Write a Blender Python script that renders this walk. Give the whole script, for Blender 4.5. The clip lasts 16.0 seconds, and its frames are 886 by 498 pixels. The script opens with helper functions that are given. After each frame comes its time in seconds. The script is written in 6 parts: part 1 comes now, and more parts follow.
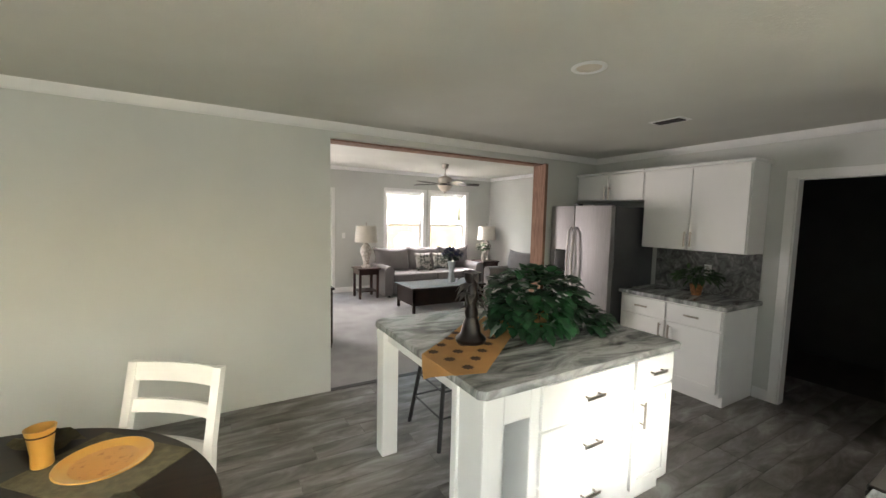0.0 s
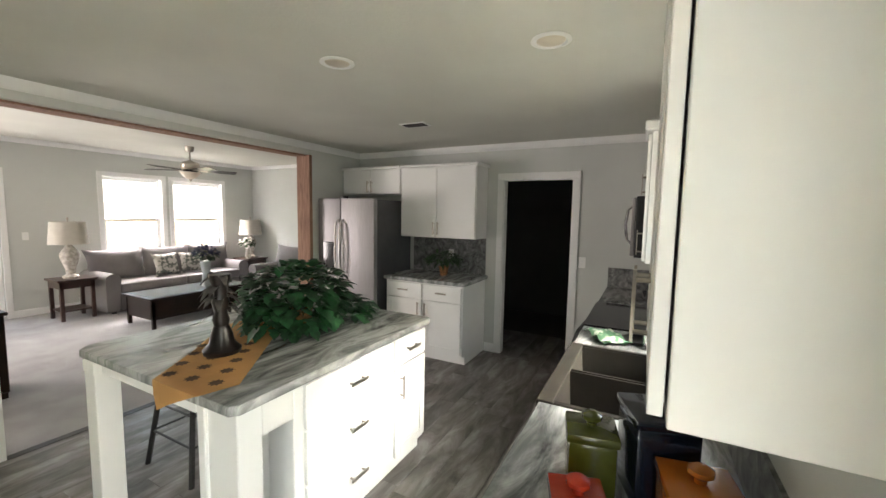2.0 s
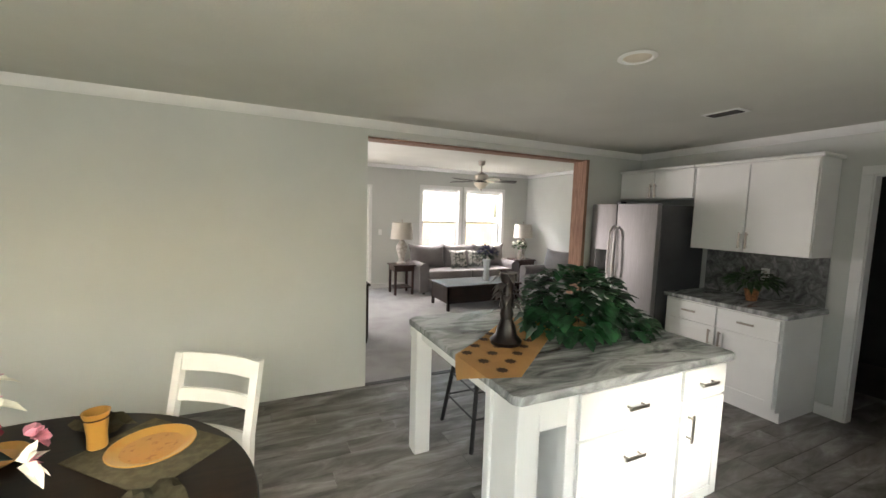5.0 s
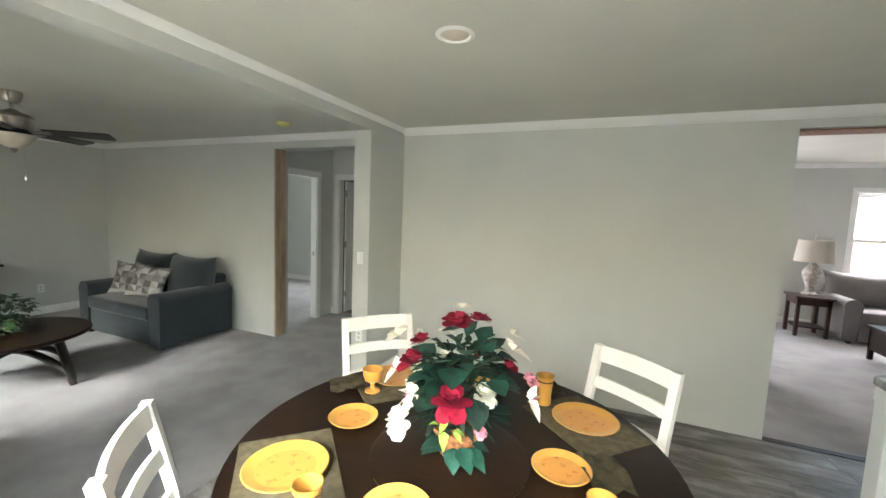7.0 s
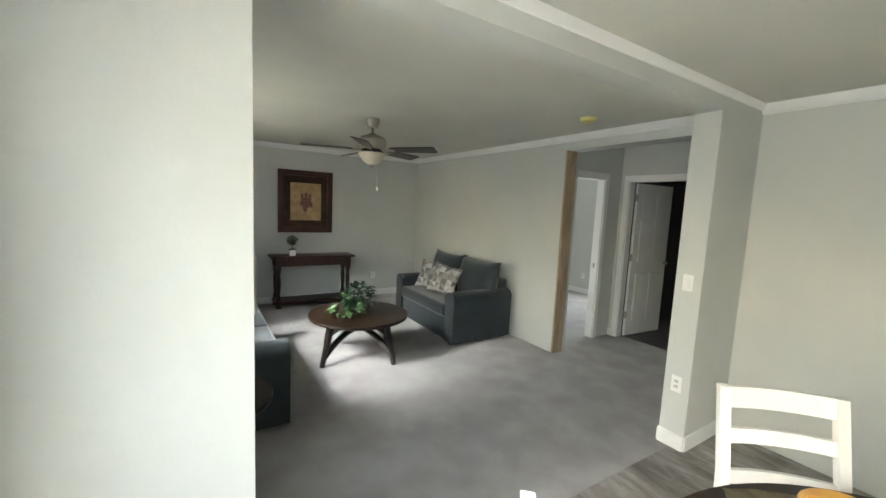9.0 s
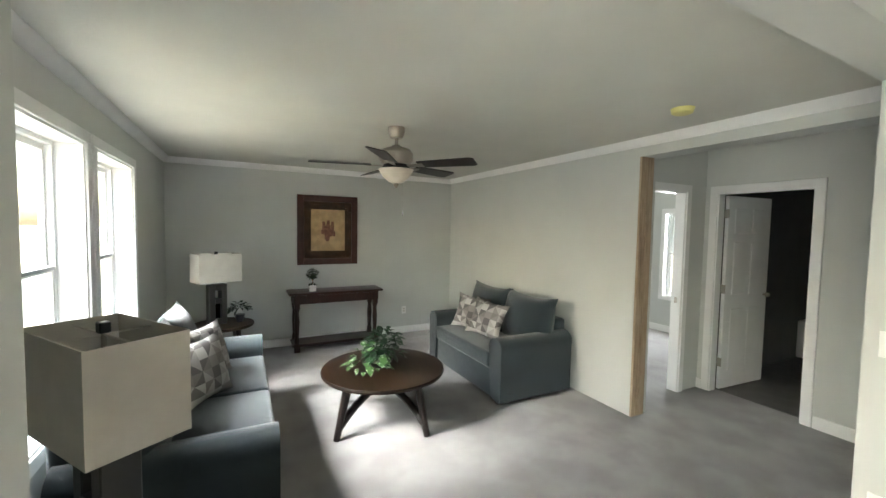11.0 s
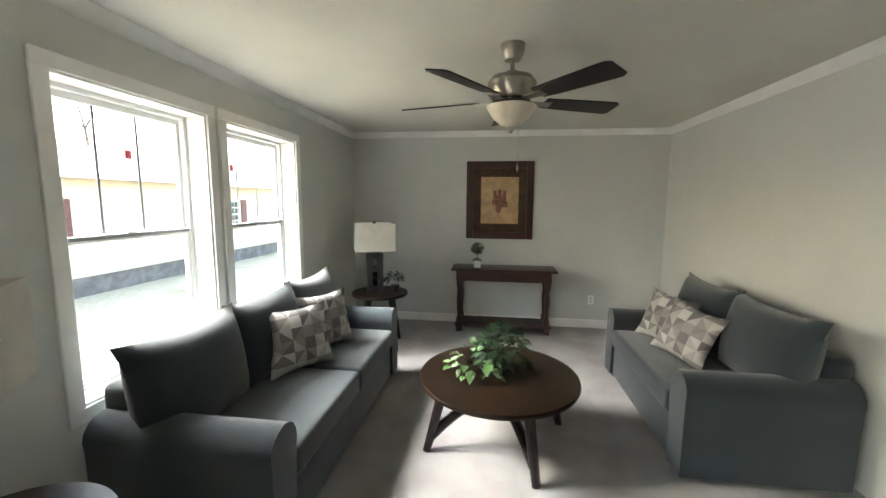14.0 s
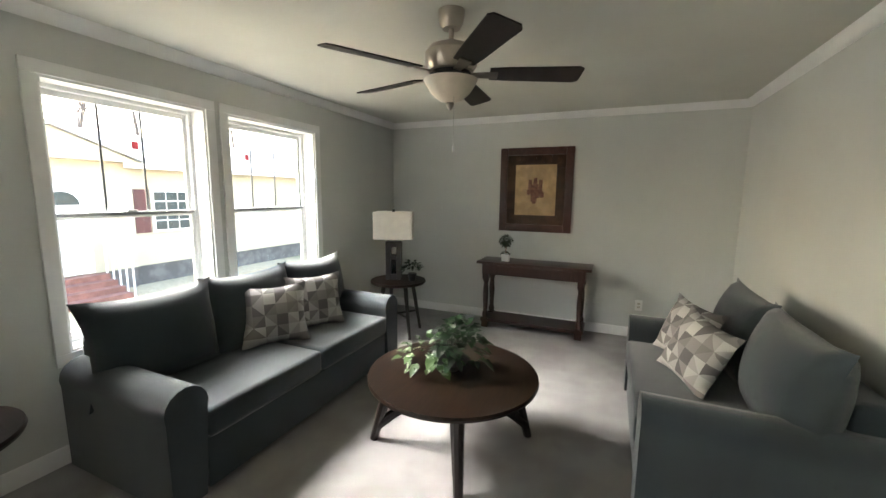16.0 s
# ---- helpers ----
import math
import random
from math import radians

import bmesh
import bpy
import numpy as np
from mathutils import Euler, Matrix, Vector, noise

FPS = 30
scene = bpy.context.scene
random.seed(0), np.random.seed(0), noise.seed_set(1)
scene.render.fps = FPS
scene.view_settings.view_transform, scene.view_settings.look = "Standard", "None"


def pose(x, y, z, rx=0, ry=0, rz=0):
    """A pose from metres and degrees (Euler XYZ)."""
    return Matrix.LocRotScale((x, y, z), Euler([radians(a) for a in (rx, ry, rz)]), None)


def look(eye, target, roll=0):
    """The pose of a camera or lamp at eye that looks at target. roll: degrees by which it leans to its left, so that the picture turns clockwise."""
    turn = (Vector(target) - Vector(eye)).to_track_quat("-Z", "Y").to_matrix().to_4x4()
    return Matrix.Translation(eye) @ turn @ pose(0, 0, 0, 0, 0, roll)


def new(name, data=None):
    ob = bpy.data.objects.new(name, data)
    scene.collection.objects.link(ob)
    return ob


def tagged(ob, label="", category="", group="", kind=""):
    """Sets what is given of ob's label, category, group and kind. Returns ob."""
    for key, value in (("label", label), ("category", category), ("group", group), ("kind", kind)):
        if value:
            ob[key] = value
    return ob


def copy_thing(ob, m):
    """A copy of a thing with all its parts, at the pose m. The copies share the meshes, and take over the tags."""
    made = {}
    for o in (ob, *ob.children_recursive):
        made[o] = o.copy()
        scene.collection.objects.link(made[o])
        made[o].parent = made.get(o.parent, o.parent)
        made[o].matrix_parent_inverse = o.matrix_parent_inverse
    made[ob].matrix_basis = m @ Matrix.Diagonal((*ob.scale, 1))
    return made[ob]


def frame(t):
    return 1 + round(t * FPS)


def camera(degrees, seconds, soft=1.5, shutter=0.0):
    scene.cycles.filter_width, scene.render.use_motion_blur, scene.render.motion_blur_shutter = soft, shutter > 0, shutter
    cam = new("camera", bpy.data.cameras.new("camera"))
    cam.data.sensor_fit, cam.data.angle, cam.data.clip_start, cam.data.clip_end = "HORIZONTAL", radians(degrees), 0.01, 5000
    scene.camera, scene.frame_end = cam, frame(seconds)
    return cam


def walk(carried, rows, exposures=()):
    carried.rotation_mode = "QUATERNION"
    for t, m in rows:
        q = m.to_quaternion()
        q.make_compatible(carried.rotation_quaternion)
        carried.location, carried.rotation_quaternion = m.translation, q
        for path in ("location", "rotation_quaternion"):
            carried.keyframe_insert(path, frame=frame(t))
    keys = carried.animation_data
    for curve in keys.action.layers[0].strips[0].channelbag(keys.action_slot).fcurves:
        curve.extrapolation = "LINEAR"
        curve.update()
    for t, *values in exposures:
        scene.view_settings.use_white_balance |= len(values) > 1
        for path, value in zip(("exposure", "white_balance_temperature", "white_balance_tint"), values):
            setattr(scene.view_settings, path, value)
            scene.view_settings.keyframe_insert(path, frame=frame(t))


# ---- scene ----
cam = camera(97.4, 16.0)
PATH = [
    (0, (0.459, 0.749, 1.633), (1.461, 2.472, 1.47), 1.3),
    (0.5, (0.461, 0.72, 1.639), (1.718, 2.269, 1.499), 1.1),
    (1, (0.482, 0.683, 1.642), (1.956, 2.03, 1.534), 1.1),
    (1.5, (0.51, 0.676, 1.642), (2.172, 1.78, 1.502), 1.1),
    (2, (0.527, 0.687, 1.642), (2.291, 1.611, 1.461), 1.0),
    (2.5, (0.546, 0.713, 1.636), (2.322, 1.611, 1.435), 0.9),
    (3, (0.553, 0.75, 1.635), (2.328, 1.653, 1.444), 0.9),
    (3.2, (0.548, 0.767, 1.65), (2.297, 1.719, 1.465), 0.9),
    (5.5, (0.469, 0.787, 1.627), (0.889, 2.737, 1.482), 1.7),
    (6, (0.434, 0.792, 1.558), (0.424, 2.79, 1.465), 1.9),
    (6.5, (0.234, 0.755, 1.631), (-0.149, 2.711, 1.466), 2.1),
    (7, (0.136, 0.73, 1.621), (-0.629, 2.568, 1.433), 2.3),
    (7.5, (0.021, 0.78, 1.621), (-1.12, 2.407, 1.396), 2.0),
    (8, (-0.12, 0.849, 1.622), (-1.564, 2.222, 1.45), 2.3),
    (8.5, (-0.314, 0.846, 1.624), (-1.933, 1.991, 1.363), 2.3),
    (8.7, (-0.424, 0.837, 1.62), (-2.077, 1.939, 1.385), 2.7),
    (10.8, (-1.275, 1.179, 1.63), (-3.025, 2.131, 1.458), 1.0),
    (10.9, (-1.298, 1.201, 1.635), (-3.063, 2.135, 1.508), 0.9),
    (11, (-1.323, 1.225, 1.645), (-3.097, 2.143, 1.539), 1.0),
    (11.5, (-1.456, 1.352, 1.625), (-3.29, 2.134, 1.464), 0.8),
    (12, (-1.556, 1.555, 1.627), (-3.46, 2.134, 1.429), 0.6),
    (12.5, (-1.614, 1.74, 1.609), (-3.57, 2.111, 1.411), 0.6),
    (13, (-1.738, 1.876, 1.592), (-3.714, 2.074, 1.355), 0.6),
    (13.5, (-1.888, 2.051, 1.593), (-3.879, 2.027, 1.405), 0.5),
    (14, (-1.994, 2.251, 1.577), (-3.962, 1.992, 1.333), 0.4),
    (14.5, (-2.071, 2.505, 1.567), (-3.994, 2.044, 1.262), 0.4),
    (15, (-2.166, 2.695, 1.538), (-4.053, 2.106, 1.233), 0.7),
    (15.5, (-2.306, 2.915, 1.523), (-4.15, 2.225, 1.174), 0.5),
    (16, (-2.356, 3.136, 1.525), (-4.175, 2.353, 1.249), 0.7),
]
walk(cam, [(t, look(eye, target, roll)) for t, eye, target, roll in PATH],
     [(0.0, 3.05, 6450, 6), (1.5, 3.28, 6500, 6), (5.3, 3.1, 6400, 6), (6.2, 3.1, 6150, 6), (7.5, 3.22, 6000, 6), (8.7, 3.3, 6050, 6), (9.7, 3.4, 6050, 6), (10.8, 3.7, 6100, 7), (12.5, 3.72, 6200, 7), (16.0, 3.7, 6450, 10)])


# ---- light ----
world = bpy.data.worlds.new("sky")
scene.world = world
world.use_nodes = True
_n = world.node_tree.nodes
_sky = _n.new("ShaderNodeTexSky")
_sky.sky_type = "NISHITA"
_sky.sun_disc = False
SUN_ELEV, SUN_AZ = radians(41), radians(176)   # azimuth clockwise from +y
_sky.sun_elevation, _sky.sun_rotation = SUN_ELEV, SUN_AZ % (2 * math.pi)
_sky.air_density, _sky.dust_density = 1.6, 4.0
world.node_tree.links.new(_sky.outputs[0], _n["Background"].inputs[0])
_n["Background"].inputs[1].default_value = 0.15
sun_data = bpy.data.lights.new("sun", "SUN")
sun_data.energy, sun_data.angle, sun_data.color = 1.5, radians(28), (1.0, 0.99, 0.96)
sun_ob = new("sun", sun_data)
sun_ob.matrix_world = look((0, 0, 20), (-math.sin(SUN_AZ) * math.cos(SUN_ELEV), -math.cos(SUN_AZ) * math.cos(SUN_ELEV), 20 - math.sin(SUN_ELEV)))
scene.view_settings.exposure = 4.0


def fill_lamp(x, y, z, w, h, towards, watts, tint=(1, 0.98, 0.94), down=0.0):
    """Area lamp added as sky light; outside above a window it slants down inwards."""
    d = bpy.data.lights.new("window_light", "AREA")
    d.shape, d.size, d.size_y, d.energy, d.color = "RECTANGLE", w, h, watts, tint
    o = new("window_light", d)
    o.matrix_world = look((x, y, z), (x + towards[0], y + towards[1], z - down))
    return o


# ---- materials ----
def mat(name, base, rough=0.6, metal=0.0, var=0.06, scale=6.0, fine=0.0, fine_scale=200.0, bump=0.0, bump_scale=150.0,
        spec=0.5, sheen=0.0, coat=0.0, second=None, ramp=(0.42, 0.62), stretch=(1, 1, 1), obj_random=0.0):
    m = bpy.data.materials.new(name)
    m.use_nodes = True
    nt = m.node_tree
    N, L = nt.nodes, nt.links
    b = N["Principled BSDF"]
    b.inputs["Roughness"].default_value = rough
    b.inputs["Metallic"].default_value = metal
    b.inputs["Specular IOR Level"].default_value = spec
    b.inputs["Sheen Weight"].default_value = sheen
    b.inputs["Coat Weight"].default_value = coat
    tc = N.new("ShaderNodeTexCoord")
    mp = N.new("ShaderNodeMapping")
    mp.inputs["Scale"].default_value = stretch
    L.new(tc.outputs["Object"], mp.inputs["Vector"])
    n1 = N.new("ShaderNodeTexNoise")
    n1.inputs["Scale"].default_value = scale
    n1.inputs["Detail"].default_value = 6
    L.new(mp.outputs[0], n1.inputs["Vector"])
    cr = N.new("ShaderNodeValToRGB")
    L.new(n1.outputs["Fac"], cr.inputs["Fac"])
    e = cr.color_ramp.elements
    e[0].position, e[1].position = ramp
    if second is None:
        e[0].color = (*[c * (1 - var) for c in base], 1)
        e[1].color = (*[min(1, c * (1 + var)) for c in base], 1)
    else:
        e[0].color, e[1].color = (*base, 1), (*second, 1)
    out = cr.outputs["Color"]
    if fine:
        n2 = N.new("ShaderNodeTexNoise")
        n2.inputs["Scale"].default_value = fine_scale
        n2.inputs["Detail"].default_value = 3
        L.new(mp.outputs[0], n2.inputs["Vector"])
        hs = N.new("ShaderNodeHueSaturation")
        mr = N.new("ShaderNodeMapRange")
        mr.inputs["From Min"].default_value, mr.inputs["From Max"].default_value = 0.3, 0.7
        mr.inputs["To Min"].default_value, mr.inputs["To Max"].default_value = 1 - fine, 1 + fine
        L.new(n2.outputs["Fac"], mr.inputs["Value"])
        L.new(mr.outputs[0], hs.inputs["Value"])
        L.new(out, hs.inputs["Color"])
        out = hs.outputs[0]
    if obj_random:
        oi = N.new("ShaderNodeObjectInfo")
        mr = N.new("ShaderNodeMapRange")
        mr.inputs["To Min"].default_value, mr.inputs["To Max"].default_value = 1 - obj_random, 1 + obj_random
        L.new(oi.outputs["Random"], mr.inputs["Value"])
        hs = N.new("ShaderNodeHueSaturation")
        L.new(mr.outputs[0], hs.inputs["Value"])
        L.new(out, hs.inputs["Color"])
        out = hs.outputs[0]
    L.new(out, b.inputs["Base Color"])
    if bump:
        n3 = N.new("ShaderNodeTexNoise")
        n3.inputs["Scale"].default_value = bump_scale
        n3.inputs["Detail"].default_value = 4
        L.new(mp.outputs[0], n3.inputs["Vector"])
        bp = N.new("ShaderNodeBump")
        bp.inputs["Strength"].default_value = bump
        bp.inputs["Distance"].default_value = 0.004
        L.new(n3.outputs["Fac"], bp.inputs["Height"])
        L.new(bp.outputs[0], b.inputs["Normal"])
    return m


def mat_streaks(name, colours, scale, stretch, rough, bump=0.1, distort=1.0, obj_random=0.0, coat=0.0):
    """Wood grain or veined laminate: stretched, warped noise through several colours."""
    m = bpy.data.materials.new(name)
    m.use_nodes = True
    nt = m.node_tree
    N, L = nt.nodes, nt.links
    b = N["Principled BSDF"]
    b.inputs["Roughness"].default_value = rough
    b.inputs["Coat Weight"].default_value = coat
    tc = N.new("ShaderNodeTexCoord")
    mp = N.new("ShaderNodeMapping")
    mp.inputs["Scale"].default_value = stretch
    L.new(tc.outputs["Object"], mp.inputs["Vector"])
    vec = mp.outputs[0]
    if obj_random:
        oi = N.new("ShaderNodeObjectInfo")
        mm = N.new("ShaderNodeVectorMath")
        mm.operation = "MULTIPLY_ADD"
        cx = N.new("ShaderNodeCombineXYZ")
        for i in range(3):
            L.new(oi.outputs["Random"], cx.inputs[i])
        mm.inputs[1].default_value = (37, 53, 71)
        L.new(cx.outputs[0], mm.inputs[0])
        L.new(vec, mm.inputs[2])
        vec = mm.outputs[0]
    n1 = N.new("ShaderNodeTexNoise")
    n1.inputs["Scale"].default_value = scale
    n1.inputs["Detail"].default_value = 9
    n1.inputs["Roughness"].default_value = 0.62
    n1.inputs["Distortion"].default_value = distort
    L.new(vec, n1.inputs["Vector"])
    cr = N.new("ShaderNodeValToRGB")
    L.new(n1.outputs["Fac"], cr.inputs["Fac"])
    el = cr.color_ramp.elements
    k = len(colours)
    while len(el) < k:
        el.new(0.5)
    for i, c in enumerate(colours):
        el[i].position = 0.32 + 0.36 * i / (k - 1)
        el[i].color = (*c, 1)
    out = cr.outputs["Color"]
    if obj_random:
        mr = N.new("ShaderNodeMapRange")
        mr.inputs["To Min"].default_value, mr.inputs["To Max"].default_value = 1 - obj_random, 1 + obj_random
        L.new(oi.outputs["Random"], mr.inputs["Value"])
        hs = N.new("ShaderNodeHueSaturation")
        L.new(mr.outputs[0], hs.inputs["Value"])
        L.new(out, hs.inputs["Color"])
        out = hs.outputs[0]
    L.new(out, b.inputs["Base Color"])
    if bump:
        bp = N.new("ShaderNodeBump")
        bp.inputs["Strength"].default_value = bump
        bp.inputs["Distance"].default_value = 0.002
        L.new(n1.outputs["Fac"], bp.inputs["Height"])
        L.new(bp.outputs[0], b.inputs["Normal"])
    return m


def mat_triangles(name, cell, colours, plane=(0, 2)):
    """Printed cloth of small triangles in a few colours."""
    m = bpy.data.materials.new(name)
    m.use_nodes = True
    N, L = m.node_tree.nodes, m.node_tree.links
    b = N["Principled BSDF"]
    b.inputs["Roughness"].default_value = 0.9
    tc = N.new("ShaderNodeTexCoord")
    sp = N.new("ShaderNodeSeparateXYZ")
    L.new(tc.outputs["Object"], sp.inputs[0])

    def op(kind, a, c=None):
        n = N.new("ShaderNodeMath")
        n.operation = kind
        for i, v in enumerate((a, c)):
            if v is None:
                continue
            if isinstance(v, (int, float)):
                n.inputs[i].default_value = v
            else:
                L.new(v, n.inputs[i])
        return n.outputs[0]
    u = op("DIVIDE", sp.outputs[plane[0]], cell)
    v = op("DIVIDE", sp.outputs[plane[1]], cell)
    fu, fv, iu, iv = op("FRACT", u), op("FRACT", v), op("FLOOR", u), op("FLOOR", v)
    flip = op("MODULO", op("ABSOLUTE", op("ADD", iu, iv)), 2)
    d1 = op("GREATER_THAN", fu, fv)
    d2 = op("GREATER_THAN", op("ADD", fu, fv), 1)
    tri = op("ADD", op("MULTIPLY", d1, flip), op("MULTIPLY", d2, op("SUBTRACT", 1, flip)))
    cb = N.new("ShaderNodeCombineXYZ")
    for i, s in enumerate((iu, iv, tri)):
        L.new(s, cb.inputs[i])
    wn = N.new("ShaderNodeTexWhiteNoise")
    L.new(cb.outputs[0], wn.inputs["Vector"])
    cr = N.new("ShaderNodeValToRGB")
    cr.color_ramp.interpolation = "CONSTANT"
    el = cr.color_ramp.elements
    while len(el) < len(colours):
        el.new(0.5)
    for i, c in enumerate(colours):
        el[i].position = i / len(colours)
        el[i].color = (*c, 1)
    L.new(wn.outputs["Value"], cr.inputs["Fac"])
    L.new(cr.outputs[0], b.inputs["Base Color"])
    return m


def mat_glass(name, tint=(1, 1, 1), rough=0.0):
    m = bpy.data.materials.new(name)
    m.use_nodes = True
    b = m.node_tree.nodes["Principled BSDF"]
    b.inputs["Base Color"].default_value = (*tint, 1)
    b.inputs["Roughness"].default_value = rough
    b.inputs["Transmission Weight"].default_value = 1.0
    b.inputs["IOR"].default_value = 1.1
    return m


M_WALL = mat("wall_paint", (0.565, 0.578, 0.552), 0.75, var=0.025, scale=1.2, bump=0.12, bump_scale=90)
M_CEIL = mat("ceiling_paint", (0.60, 0.60, 0.545), 0.9, var=0.02, scale=2, bump=0.35, bump_scale=60)
M_TRIM = mat("trim_paint", (0.80, 0.80, 0.79), 0.35, var=0.015, bump=0.03)
M_CAB = mat("cabinet_paint", (0.80, 0.80, 0.78), 0.38, var=0.015, scale=3, bump=0.04, bump_scale=60)
M_CARPET = mat("carpet", (0.215, 0.203, 0.198), 0.98, scale=3.2, second=(0.29, 0.277, 0.27), ramp=(0.38, 0.62), fine=0.22, fine_scale=260, bump=0.9, bump_scale=260, sheen=0.3)
M_VINYL = mat_streaks("vinyl_plank", [(0.065, 0.056, 0.049), (0.14, 0.125, 0.113), (0.23, 0.215, 0.20), (0.36, 0.345, 0.33)], 2.4, (0.9, 2.8, 1), 0.40, 0.12, 0.6, obj_random=0.14)
M_SUB = mat("vinyl_joint", (0.09, 0.08, 0.075), 0.7)
M_TOP = mat_streaks("laminate_top", [(0.06, 0.06, 0.062), (0.17, 0.175, 0.175), (0.29, 0.295, 0.29), (0.45, 0.455, 0.45), (0.26, 0.26, 0.255)], 2.4, (0.8, 3.2, 1), 0.22, 0.0, 1.4)
M_SPLASH = mat_streaks("splash_laminate", [(0.05, 0.05, 0.05), (0.12, 0.12, 0.12), (0.20, 0.20, 0.20), (0.33, 0.32, 0.31)], 9, (1, 1, 1), 0.35, 0.0, 2.2)
M_STEEL = mat_streaks("brushed_steel", [(0.22, 0.21, 0.215), (0.31, 0.295, 0.30)], 14, (1, 30, 0.4), 0.46, 0.02, 0)
M_STEEL.node_tree.nodes["Principled BSDF"].inputs["Metallic"].default_value = 0.55
M_HANDLE = mat("satin_handle", (0.62, 0.59, 0.60), 0.42, metal=0.35, var=0.03)
M_FRSIDE = mat("fridge_side", (0.06, 0.06, 0.065), 0.45, var=0.1, bump=0.1, bump_scale=400)
M_NICKEL = mat("brushed_nickel", (0.40, 0.365, 0.32), 0.3, metal=1.0, var=0.05)
M_CHROME = mat("chrome", (0.7, 0.7, 0.72), 0.12, metal=1.0, var=0.02)
M_BLACK = mat("black_plastic", (0.012, 0.012, 0.013), 0.3)
M_GLOSSBLACK = mat("black_glass", (0.006, 0.006, 0.007), 0.06, var=0.0)
M_IRON = mat("black_metal", (0.015, 0.013, 0.012), 0.45)
M_SLATE = mat("slate_cloth", (0.017, 0.027, 0.033), 0.80, var=0.12, scale=2.5, fine=0.2, fine_scale=500, bump=0.35, bump_scale=700, spec=0.35, sheen=0.35)
M_GREY = mat("grey_cloth", (0.16, 0.15, 0.15), 0.95, var=0.1, scale=3, fine=0.2, fine_scale=500, bump=0.3, bump_scale=600, sheen=0.3)
M_PILLOW = mat_triangles("triangle_cloth", 0.075, [(0.31, 0.30, 0.29), (0.11, 0.105, 0.105), (0.17, 0.16, 0.155), (0.21, 0.20, 0.195), (0.40, 0.39, 0.375)])
M_PILLOW2 = mat("printed_cloth", (0.10, 0.11, 0.10), 0.9, scale=14, second=(0.42, 0.41, 0.38), ramp=(0.45, 0.52))
M_ESP = mat_streaks("espresso_wood", [(0.006, 0.0032, 0.002), (0.011, 0.0054, 0.0028), (0.017, 0.008, 0.004)], 5, (1, 9, 1), 0.40, 0.08, 0.4)
M_ESP.node_tree.nodes["Principled BSDF"].inputs["Specular IOR Level"].default_value = 0.22
M_ESPX = mat_streaks("espresso_wood_leg", [(0.006, 0.004, 0.0035), (0.013, 0.007, 0.005)], 6, (8, 8, 1), 0.35, 0.05, 0.2)
M_CHERRY = mat_streaks("cherry_wood", [(0.018, 0.006, 0.004), (0.040, 0.015, 0.010)], 6, (7, 7, 1), 0.35, 0.05, 0.2)
M_PINE = mat_streaks("raw_pine", [(0.27, 0.19, 0.125), (0.40, 0.30, 0.205), (0.48, 0.375, 0.27)], 6, (7, 7, 0.6), 0.8, 0.15, 0.6)
M_PINERED = mat_streaks("reddish_pine", [(0.16, 0.085, 0.055), (0.25, 0.14, 0.095), (0.33, 0.20, 0.14)], 6, (7, 7, 0.6), 0.8, 0.15, 0.6)
M_WHITEWOOD = mat("white_painted_wood", (0.72, 0.71, 0.68), 0.4, var=0.03, bump=0.05)
M_LEAF = mat("dark_leaf", (0.007, 0.026, 0.012), 0.5, var=0.5, scale=9, fine=0.2, fine_scale=60)
M_FLEAF = mat("teal_green_leaf", (0.010, 0.048, 0.032), 0.5, var=0.5, scale=9, fine=0.2, fine_scale=60)
M_IVY = mat("green_ivy_leaf", (0.014, 0.060, 0.020), 0.45, var=0.6, scale=12)
M_LEAF4 = mat("ivy_leaf", (0.014, 0.042, 0.016), 0.45, var=0.6, scale=14)
M_LEAF2 = mat("variegated_leaf", (0.05, 0.11, 0.03), 0.5, scale=22, second=(0.34, 0.42, 0.30), ramp=(0.54, 0.62))
M_LEAF3 = mat("grass_leaf", (0.03, 0.07, 0.02), 0.6, var=0.4, scale=12)
M_TOPIARY = mat("topiary_leaf", (0.02, 0.035, 0.012), 0.7, var=0.5, scale=40)
M_WICKER = mat("wicker", (0.28, 0.12, 0.045), 0.7, var=0.35, scale=60, bump=0.6, bump_scale=120)
M_YELLOW = mat("yellow_ceramic", (0.50, 0.27, 0.055), 0.28, scale=16, second=(0.50, 0.22, 0.04), ramp=(0.5, 0.75), coat=0.3)
M_AMBER = mat("amber_glaze", (0.50, 0.235, 0.05), 0.3, scale=45, second=(0.34, 0.13, 0.02), ramp=(0.58, 0.70), coat=0.3)
M_OLIVE = mat("olive_cloth", (0.10, 0.085, 0.045), 0.95, var=0.2, scale=30, bump=0.4, bump_scale=500)
M_MUSTARD = mat("mustard_cloth", (0.42, 0.22, 0.07), 0.9, var=0.08, bump=0.3, bump_scale=500)
M_BROWN = mat("brown_print", (0.07, 0.035, 0.015), 0.9, var=0.2)
M_SHADE = mat("lampshade_cloth", (0.52, 0.49, 0.43), 0.9, var=0.04, scale=8, bump=0.25, bump_scale=600)
M_SHADE.node_tree.nodes["Principled BSDF"].inputs["Transmission Weight"].default_value = 0.12
M_FROST = mat("frosted_glass", (0.66, 0.60, 0.50), 0.35, var=0.05, scale=10)
M_STONE = mat("lamp_plaster", (0.42, 0.39, 0.35), 0.7, scale=25, var=0.25, bump=0.5, bump_scale=40)
M_GLASS = mat_glass("window_glass")
